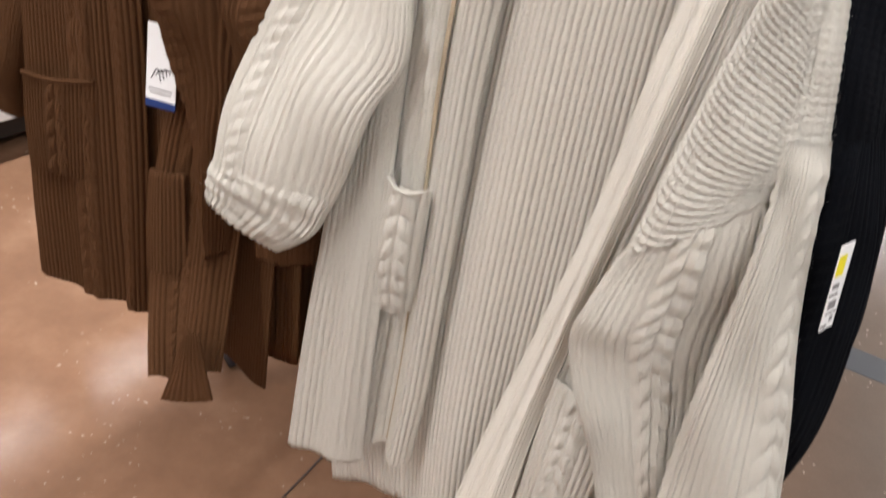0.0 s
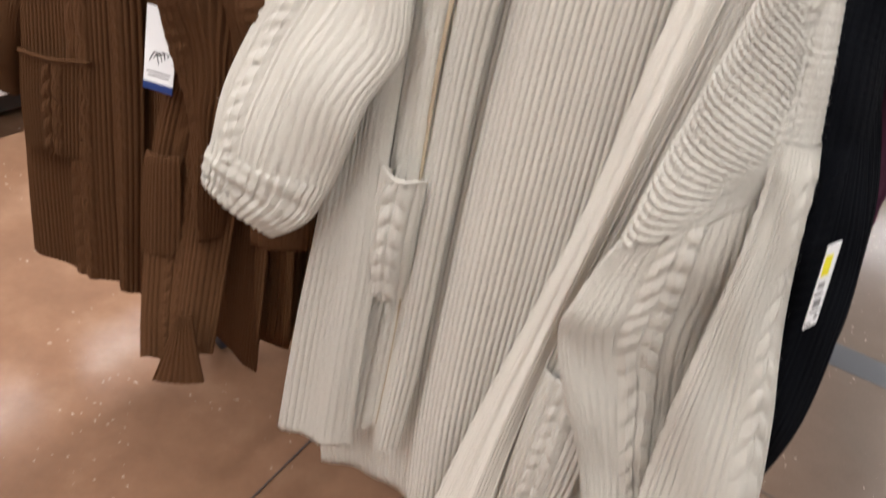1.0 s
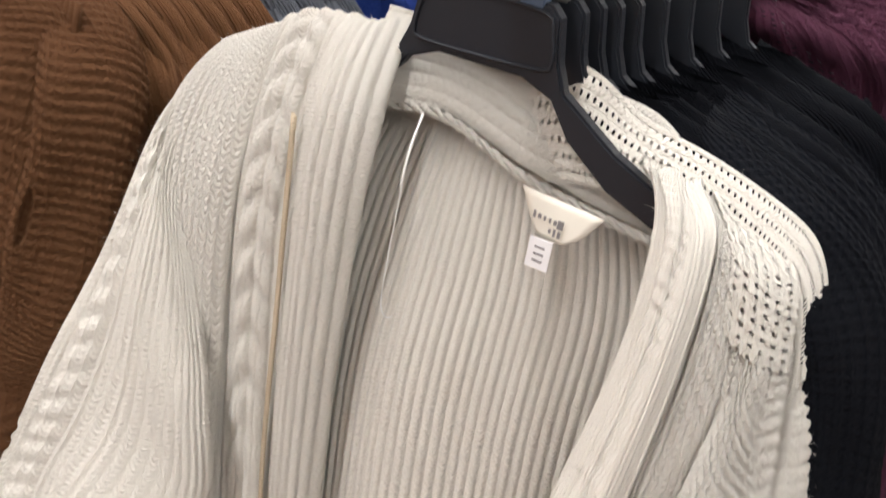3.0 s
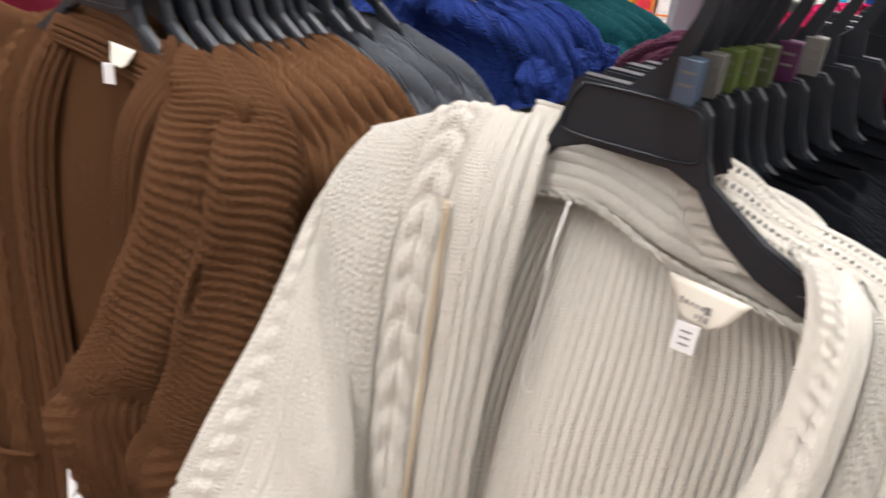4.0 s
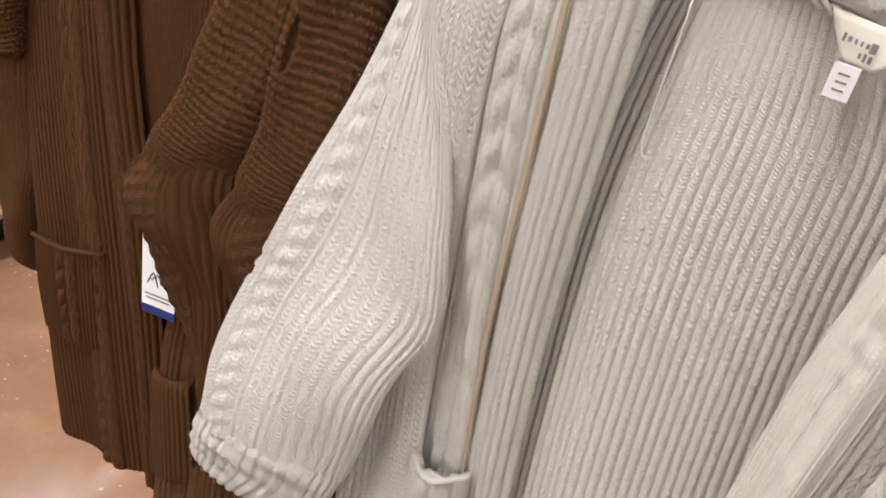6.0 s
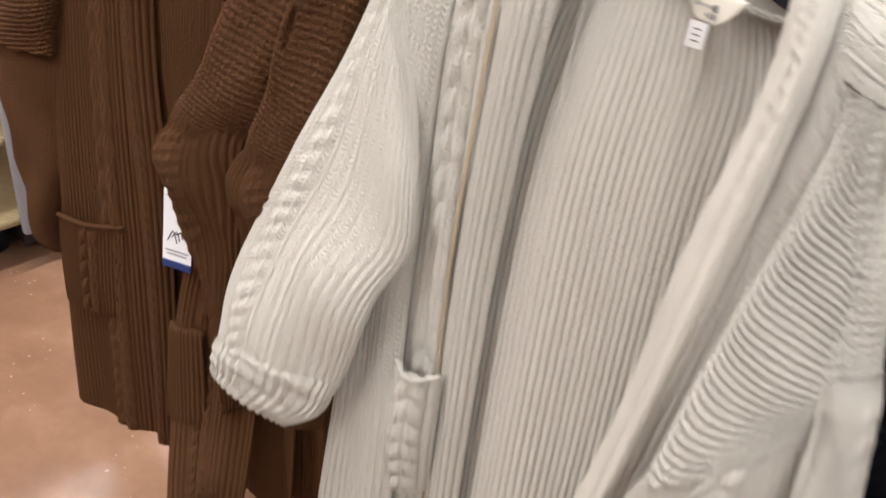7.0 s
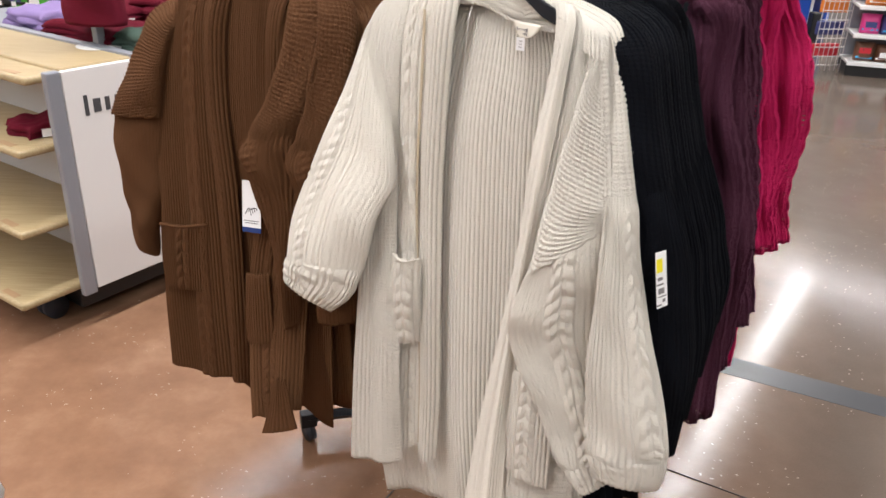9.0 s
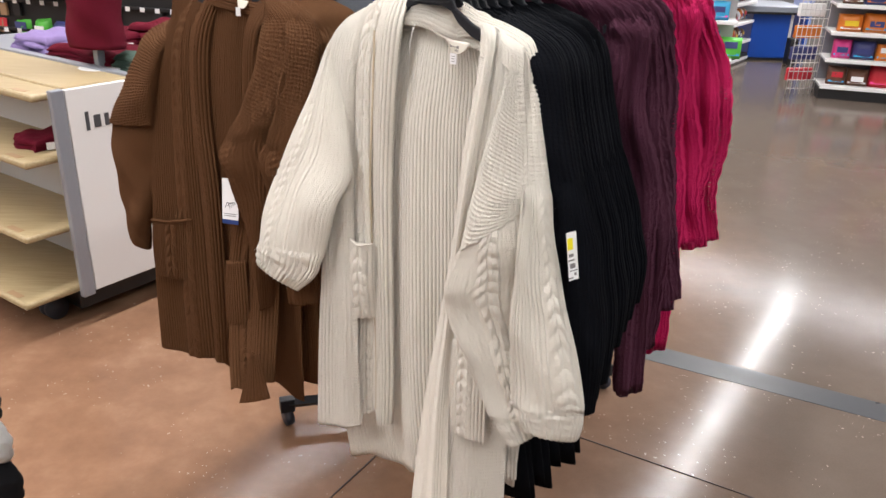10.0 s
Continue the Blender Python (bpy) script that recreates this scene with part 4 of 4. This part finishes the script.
row("grey_knit", "heather grey knitted cardigan packed on the rack", "cardigan", LONG, "hung cardigans", RAIL_A, [0.215, 0.245, 0.3], (21, 22))
row("blue_knit", "royal blue open-knit sweater packed on the rack", "sweater", SHORT, "hung sweaters", RAIL_A, [0.45, 0.5, 0.56], (31, 32), True)
row("teal_knit", "dark teal knitted sweater packed on the rack", "sweater", SHORT, "hung sweaters", RAIL_A, [0.62, 0.66, 0.7, 0.75], (41, 42))
for k, (along, tg) in enumerate(((0.055, "size_green"), (0.074, "size_green"), (0.096, "size_olive"), (0.13, "size_purple"), (0.17, "size_grey"), (0.22, None), (0.28, None))):
    ob = packed("cardigan", "black_knit", "black ribbed knitted cardigan packed on the rack", "cardigan", {"half": 0.215, "hem": 0.3, "cuff": 0.6, "flare": 1.35}, "hung cardigans", 51 + k, tag_mat=tg)
    place(ob, RAIL_B, along, (0, -1, 1, 2, 3, 4, 3)[k], 0.004 * k)
    for child in [c for c in ob.children if c.name.startswith("sleeve")][1:]:
        bpy.data.objects.remove(child)
    o, f = (0.0, -0.01, -0.015, -0.02, -0.035, -0.05, -0.065)[k], (0.0, -0.015, -0.03, -0.04, -0.05, -0.05, -0.06)[k]
    shift = lambda pts: [(u + o, n + f, z if z > 1 else z + (1 - z) * (0, 0.05, 0.1, 0.3, 0.33, 0.35, 0.4)[k]) for u, n, z in pts]
    bent_sleeve(ob, [shift(p) for p in (
        [(0.13, 0.01, 1.452), (0.22, 0.05, 1.37), (0.265, 0.08, 1.22), (0.285, 0.09, 1.1)],
        [(0.13, -0.005, 1.465), (0.262, 0.005, 1.4), (0.32, 0.03, 1.24), (0.375, 0.04, 1.08)],
        [(0.3, 0.075, 1.17), (0.288, 0.09, 1.06), (0.295, 0.1, 0.95), (0.31, 0.09, 0.8), (0.35, 0.07, 0.6)],
        [(0.345, 0.045, 1.17), (0.395, 0.045, 1.06), (0.422, 0.05, 0.95), (0.445, 0.05, 0.8), (0.44, 0.05, 0.63)])], "black_knit", 0.0022, (0.9, 0.6, 0.5, 0.5, 0.6, 0.6, 0.6)[k])
row("maroon_knit", "dark maroon open-knit sweater packed on the rack", "sweater", {"half": 0.245, "hem": 0.58, "cuffs": (0.45, 0.6, 0.72, 0.7), "lift": 0.018, "spread": (0.055, 0.09, 0.12, 0.125)}, "hung sweaters", RAIL_B, [0.43, 0.475, 0.52, 0.57, 0.625], (61, 62, 63, 64), True)
row("pink_knit", "bright pink open-knit sweater packed on the rack", "sweater", {"half": 0.208, "hem": 0.64, "cuffs": (0.48, 0.68, 0.77, 0.74), "lift": 0.025, "spread": (0.045, 0.08, 0.1, 0.11)}, "hung sweaters", RAIL_B, [0.72, 0.78, 0.84, 0.91, 0.97], (71, 72, 73, 74), True)

for ob, dens in ((white, 1400), (white2, 900), (brown, 1200), (brown2, 900)):
    for k, child in enumerate([c for c in ob.children if c.name.split(".")[0] in ("sleeve", "upper_sleeve", "front_panel", "collar_band", "yoke", "cuff", "cable_strip")]):
        fuzz(child, dens * (3 if "sleeve" in child.name else 1), 7 + k)

# ---- price tag on the black cardigan ----
tag2 = tagged(new("price_tag"), "white price tag with a yellow sticker on a black cardigan", "price tag")
tag2.matrix_world = pose(0.51, 0.581, 0.972, -12.6, 0, 36)
part("card", box((0.027, 0.0012, 0.1), (0, 0, 0.05), 0.0004), "card_white", tag2)
part("sticker", box((0.015, 0.0004, 0.024), (-0.005, -0.0009, 0.076)), "yellow_sticker", tag2, "bright yellow square sticker")
for k, (w, h, x, z) in enumerate(((0.012, 0.006, -0.004, 0.052), (0.016, 0.003, -0.004, 0.042), (0.014, 0.01, -0.002, 0.03), (0.02, 0.002, 0, 0.02), (0.006, 0.006, 0.004, 0.012), (0.012, 0.003, -0.008, 0.005))):
    part("print_bar", box((1.05 * w, 0.0004, h), (1.05 * x, -0.0009, z)), "ink_grey", tag2)


def grid_at(origin, along=0.0, side=0.0, z=0.0):
    p = Vector((*origin, 0)) + GRID * along + SIDE * side
    return (p.x, p.y, z)


GT = 90 + GRID_TURN  # turn that lays local x along GRID

# ---- shelf unit with a white end panel ----
K = (-1.217, 2.072)
unit = tagged(new("display_shelf"), "rolling display unit with pale wood shelves and a white end panel", "display shelf")
part("end_panel", box((0.62, 0.024, 0.84), grid_at(K, 0.31, 0, 0.58), 0.004, GT), "white_panel", unit, "white laminate end panel")
part("edge_profile", box((0.055, 0.03, 0.86), grid_at(K, -0.03, 0, 0.575), 0.006, GT), "grey_metal", unit, "grey metal corner profile")
part("back_panel", box((0.03, 1.5, 0.8), grid_at(K, 0.16, -0.78, 0.58), 0.003, GT), "white_steel", unit)
for z, reach in ((0.975, 0.1), (0.73, 0.165), (0.44, 0.215), (0.17, 0.265)):
    sh = part("shelf", box((reach + 0.16, 1.5, 0.03), grid_at(K, 0.15 - (reach + 0.16) / 2, -0.785, z), 0.012, GT, 3), "pale_laminate", unit, "pale wood shelf with a rounded edge")
    for k in range(4):
        part("label_patch", box((0.025, 0.09, 0.0012), grid_at(K, 0.15 - reach - 0.13, -0.16 - 0.33 * k, z + 0.0155), 0, GT), "box_tan", sh)
part("top_board", box((0.3, 1.5, 0.03), grid_at(K, 0.17, -0.785, 0.985), 0.008, GT), "pale_laminate", unit)
part("top_rail", box((0.04, 1.56, 0.025), grid_at(K, 0.33, -0.79, 0.998), 0.004, GT), "grey_metal", unit)
part("rear_top", box((0.8, 1.56, 0.025), grid_at(K, 0.75, -0.79, 0.975), 0.004, GT), "grey_metal", unit)
part("plinth", box((0.95, 1.4, 0.1), grid_at(K, 0.45, -0.78, 0.1), 0.004, GT), "black_panel", unit, "dark recessed plinth")
for side in (-0.2, -1.4):
    x, y, _ = grid_at(K, -0.08, side)
    c = part("castor", box((0.05, 0.04, 0.05), (x, y, 0.11), 0.006, GT), "grey_metal", unit)
    for dx in (-0.02, 0.02):
        v, f = tube([(dx - 0.013, 0, 0), (dx, 0, 0), (dx + 0.013, 0, 0)], 0.05, 18, 1)
        mesh_ob("wheel", v, f, "rubber", c, "dark grey twin castor wheel").matrix_world = pose(x, y, 0.05, 0, 0, GT + 90)
# plain grey shapes for the printed name on the panel
for k, (w, h, dz) in enumerate(((0.016, 0.075, 0.006), (0.03, 0.05, 0), (0.02, 0.05, 0), (0.02, 0.05, 0), (0.03, 0.05, 0))):
    part("print_bar", box((w, 0.0012, h), grid_at(K, 0.075 + 0.042 * k, 0.0128, 0.862 + dz), 0.0005, GT), "ink", unit)


def folded(name, at, size, material, label, seed, layers=3, turn=0.0):
    """A pile of folded garments: soft rounded slabs laid on each other."""
    rnd = random.Random(seed)
    ob = tagged(new(name), label, "folded clothes", "folded clothes")
    z = 0.0
    for k in range(layers):
        h = size[2] / layers
        cols, rows = 28, 20
        u, v = np.meshgrid(np.linspace(-1, 1, cols), np.linspace(-1, 1, rows))
        edge = np.clip(1 - np.maximum(np.abs(u), np.abs(v)) ** 8, 0, 1) ** 0.5
        ph = rnd.uniform(0, 6)
        wave = 0.3 * np.sin(3 * u + ph) * np.sin(2.3 * v + ph * 2) + 0.22 * np.sin(7 * u - 4 * v + ph) + 0.12 * np.sin(11 * v + 5 * u + 2 * ph)
        top = np.stack([u * size[0] / 2 * (1 + 0.09 * np.sin(4 * v + ph)), v * size[1] / 2 * (1 + 0.1 * np.sin(3 * u + ph)), h * edge * (1 + wave)], -1)
        V = (top.reshape(-1, 3) + np.array([rnd.uniform(-0.012, 0.012), rnd.uniform(-0.012, 0.012), z])).tolist()
        idx = np.arange(rows * cols).reshape(rows, cols)
        F = np.stack([idx[:-1, :-1], idx[:-1, 1:], idx[1:, 1:], idx[1:, :-1]], -1).reshape(-1, 4).tolist()
        me = mesh_ob("garment", V, F, material, ob, "", top[..., :2].reshape(-1, 2))
        me.modifiers.new("thickness", "SOLIDIFY").thickness = h * 0.5
        z += h * 0.9
    for x, turn_tag in ((0.2, 12), (-0.28, -20)):
        part("swing_tag", box((0.045, 0.001, 0.03), (size[0] * x, -size[1] * 0.5 - 0.008, size[2] * 0.35), 0, turn_tag), "card_white", ob)
    ob.matrix_world = pose(*at, 0, 0, turn)
    return ob


T = 0.99
for along, side, w, d, h, mt, lb, n in (
        (0.52, -0.5, 0.3, 0.42, 0.07, "jersey_maroon", "wide low pile of folded maroon tops", 3),
        (0.53, -0.12, 0.28, 0.3, 0.08, "jersey_green", "pile of folded grey-green tops on the display unit", 3),
        (0.55, -0.95, 0.3, 0.34, 0.08, "jersey_lilac", "pile of folded lilac tops on the display unit", 3),
        (0.78, -0.75, 0.26, 0.3, 0.09, "jersey_maroon", "pile of folded maroon tops on the display unit", 4),
        (0.95, -0.15, 0.32, 0.3, 0.17, "jersey_maroon", "tall pile of folded maroon tops", 5),
        (0.95, -0.55, 0.32, 0.3, 0.14, "jersey_maroon", "pile of folded maroon tops on the display unit", 4),
        (0.06, -0.22, 0.26, 0.2, 0.05, "jersey_maroon", "thin pile of folded maroon tops on a shelf", 2)):
    z = T if along > 0.2 else 0.747
    folded("folded_tops", grid_at(K, along, side, z), (w, d, h), mt, lb, int(100 * along - 100 * side), n, GT)
stand = tagged(new("display_stand"), "grey display stand wearing a maroon top", "display stand")
px, py, _ = grid_at(K, 0.36, -0.3)
part("post", box((0.035, 0.035, 0.24), (px, py, T + 0.12), 0.004, GT), "grey_metal", stand)
v, f = tube([(px, py, T), (px, py, T + 0.006), (px, py, T + 0.012)], 0.09, 24, 1)
mesh_ob("foot_plate", v, f, "white_steel", stand)
st = sleeve("top", [(-0.08, 0, 0.62), (-0.18, 0.0, 0.55), (-0.13, 0.0, 0.3), (-0.14, 0, 0.1)], [(0.08, 0, 0.62), (0.18, 0.0, 0.55), (0.13, 0.0, 0.3), (0.14, 0, 0.1)],
            "jersey_maroon", stand, "maroon jersey top", puffs=(0.04, 0.07, 0.09, 0.09), cols=60, rows=40, creases=0.01)
st.matrix_world = pose(px, py, T, 0, 0, FACE)


def shelf_run(name, label, origin, turn, width, levels, depth, seed, goods, step=0.17, tall=0.18, wall="white_steel"):
    """A steel gondola: base, back, shelves with price rails, and packed goods in rows."""
    rnd = random.Random(seed)
    ob = tagged(new(name), label, "store shelf", "store shelves")
    top = levels[-1] + 0.4
    part("back", box((width, 0.04, top), (width / 2, depth, top / 2)), wall, ob)
    part("base", box((width, depth, 0.1), (width / 2, depth / 2, 0.05)), "black_panel", ob)
    for z in levels:
        s = part("shelf", box((width, depth, 0.025), (width / 2, depth / 2, z - 0.0125), 0.003), "white_steel", ob)
        part("price_rail", box((width, 0.012, 0.035), (width / 2, -0.006, z - 0.018), 0.002), "card_white", s)
    ob.matrix_world = pose(*origin, 0, 0, 0, turn)
    for z in levels:
        x = 0.06
        while x < width - 0.1:
            w, h = step * rnd.uniform(0.75, 1.1), tall * rnd.uniform(0.7, 1.1)
            mt = rnd.choice(goods)
            bm = bmesh.new()
            bmesh.ops.create_grid(bm, x_segments=5, y_segments=5, size=0.5)
            for vert in bm.verts:
                e = max(abs(vert.co.x), abs(vert.co.y)) * 2
                vert.co = Vector((vert.co.x * w * 0.92, -0.045 * (1 - e ** 3) * rnd.uniform(0.8, 1.2), (vert.co.y + 0.5) * h))
            geo = bmesh.ops.extrude_face_region(bm, geom=bm.faces[:])
            bmesh.ops.translate(bm, vec=(0, 0.07, 0), verts=[q for q in geo["geom"] if isinstance(q, bmesh.types.BMVert)])
            bmesh.ops.recalc_face_normals(bm, faces=bm.faces)
            bag = part("bag", bm, mt, None, "", True)
            tagged(bag, "bright printed plastic bag of goods on a store shelf", "bag", "shelf goods")
            bag.matrix_world = pose(*origin, 0, 0, 0, turn) @ pose(x + w / 2, 0.1, z, rnd.uniform(-8, 0), 0, rnd.uniform(-4, 4))
            part("print_panel", box((w * 0.55, 0.004, h * 0.3), (0, -0.047, h * rnd.uniform(0.4, 0.65)), 0.001), rnd.choice(("card_white", "bag_yellow", "bag_red", "bag_navy")), bag)
            part("print_band", box((w * 0.8, 0.004, h * 0.1), (0, -0.03, h * 0.2), 0.001), rnd.choice(("card_white", "bag_orange", "bag_pink", "bag_cyan")), bag)
            x += w * 0.98
    return ob


shelf_run("store_shelf", "white steel store shelf with bright snack bags", (4.12, 7.33), GRID_TURN + 18, 2.6, (0.14, 0.41, 0.68, 0.95, 1.22), 0.45, 3,
          ("bag_purple", "bag_orange", "bag_yellow", "bag_pink", "bag_red", "bag_brown", "bag_navy", "bag_purple"), 0.23, 0.2, "grey_metal")
shelf_run("store_shelf", "white steel end shelf with packets beside the checkout", (3.62, 8.92), 53.6, 0.98, (0.06, 0.28, 0.52, 0.76, 1.0), 0.35, 4,
          ("bag_brown", "box_tan", "card_white", "bag_orange", "bag_navy"), 0.1, 0.15, "grey_metal")
shelf_run("store_shelf", "store shelf with colourful packets behind the racks", (0.2, 8.5), GRID_TURN + 20, 3.2, (0.3, 0.7, 1.1, 1.45), 0.4, 5,
          ("bag_green", "bag_cyan", "card_white", "bag_orange", "bag_yellow"), 0.26, 0.26)
shelf_run("store_shelf", "dark store shelf with packed brown goods", (-5.2, 5.6), GRID_TURN + 14, 3.0, (0.4, 0.75, 1.1, 1.45), 0.4, 6,
          ("box_tan", "bag_brown", "bag_green", "bag_navy", "bag_orange"), 0.2, 0.2, "black_panel")
# white wire rack at the end of the snack shelf
wire = tagged(new("wire_rack"), "white wire basket rack at the shelf end", "wire rack")
for k in range(14):
    bar("cross_wire", [(0, -0.12, 0.06 + 0.09 * k), (0.17, -0.14, 0.06 + 0.09 * k), (0.34, -0.12, 0.06 + 0.09 * k)], 0.005, "white_steel", wire, sides=5, steps=1)
for k in range(7):
    bar("upright_wire", [(0.055 * k, -0.13, 0.0), (0.055 * k, -0.13, 0.6), (0.055 * k, -0.13, 1.3)], 0.004, "white_steel", wire, sides=5, steps=1)
for k in range(5):
    part("packet", box((0.3, 0.05, 0.13), (0.17, -0.06, 0.2 + 0.22 * k), 0.01), ("bag_red", "bag_navy", "bag_orange", "card_white", "bag_pink")[k], wire)
wire.matrix_world = pose(3.82, 7.62, 0, 0, 0, GRID_TURN + 45)

# blue checkout counter
desk = tagged(new("checkout_counter"), "blue checkout counter with a grey top", "checkout counter")
part("front", box((0.5, 0.7, 0.56), (0.25, 0.35, 0.31), 0.01), "register_blue", desk)
part("top", box((0.9, 0.85, 0.1), (0.2, 0.35, 0.645), 0.012), "grey_metal", desk)
part("edge_strip", box((0.9, 0.02, 0.03), (0.2, -0.085, 0.61), 0.004), "black_panel", desk)
part("corner_post", box((0.03, 0.03, 0.6), (0.505, -0.01, 0.3), 0.004), "white_steel", desk)
part("return_panel", box((0.03, 1.2, 0.56), (0.72, 0.62, 0.31), 0.006), "register_blue", desk)
part("kick", box((0.5, 0.72, 0.03), (0.25, 0.35, 0.015)), "black_panel", desk)
part("bag_stand", box((0.1, 0.16, 0.34), (0.42, -0.35, 0.17), 0.02), "black_panel", desk)
desk.matrix_world = pose(4.21, 9.74, 0, 0, 0, 0)
screen = tagged(new("divider_screen"), "pale blue checkout divider screen on the floor", "divider")
part("panel", box((0.06, 2.4, 1.1), (0, 0, 0.57), 0.01), "register_pale", screen)
part("foot_rail", box((0.09, 2.44, 0.04), (0, 0, 0.02), 0.006), "grey_metal", screen)
screen.matrix_world = pose(5.45, 11.2, 0, 0, 0, -18)

# black slat wall with small carded goods
rackw = tagged(new("peg_wall"), "black pegboard fixture with rows of small carded goods", "peg wall")
part("panel", box((2.2, 0.06, 1.9), (1.1, 0.03, 0.95), 0.004), "black_panel", rackw)
for r in range(6):
    part("peg_rail", box((2.1, 0.03, 0.02), (1.1, -0.015, 0.62 + 0.2 * r), 0.002), "black_panel", rackw)
    for k in range(18):
        rnd = random.Random(r * 50 + k)
        part("price_label", box((0.035, 0.004, 0.03), (0.1 + 0.115 * k, -0.034, 0.615 + 0.2 * r), 0.001), "card_white", rackw)
        if rnd.random() < 0.6:
            part("carded_item", box((0.06, 0.02, 0.085), (0.1 + 0.115 * k, -0.02, 0.555 + 0.2 * r), 0.004), rnd.choice(("box_tan", "bag_brown", "black_panel")), rackw)
rackw.matrix_world = pose(-3.1, 4.9, 0, 0, 0, GRID_TURN + 18)

# ---- striped garment on the neighbouring stand ----
near = tagged(new("striped_sweater"), "black and white striped fuzzy sweater on a neighbouring stand", "sweater")
for k in range(9):
    z1, z0 = 1.3 - 0.1 * k, 1.2 - 0.1 * k
    sleeve("stripe", [(-0.22, 0, z1), (-0.222, 0, (z0 + z1) / 2), (-0.225, 0, z0)], [(0.2, 0, z1), (0.2 + 0.006 * k, 0, (z0 + z1) / 2), (0.2 + 0.006 * k, 0, z0)],
           "jersey_black" if k % 2 else "jersey_white", near, puff=0.05, bump=relief([], jitter=0.001), cols=120, rows=16, creases=0.004)
near.matrix_world = pose(-0.88, 0.5, -0.02, 0, 0, -12)
pole = tagged(new("garment_stand"), "grey upright stand carrying a striped sweater", "garment stand")
bar("post", [(-0.93, 0.52, 0.02), (-0.93, 0.52, 0.7), (-0.93, 0.52, 1.4)], 0.014, "grey_metal", pole)
bar("arm", [(-1.1, 0.55, 1.3), (-0.93, 0.52, 1.305), (-0.76, 0.49, 1.3)], 0.009, "grey_metal", pole)
part("foot", box((0.3, 0.3, 0.02), (-0.93, 0.52, 0.01), 0.004), "grey_metal", pole)
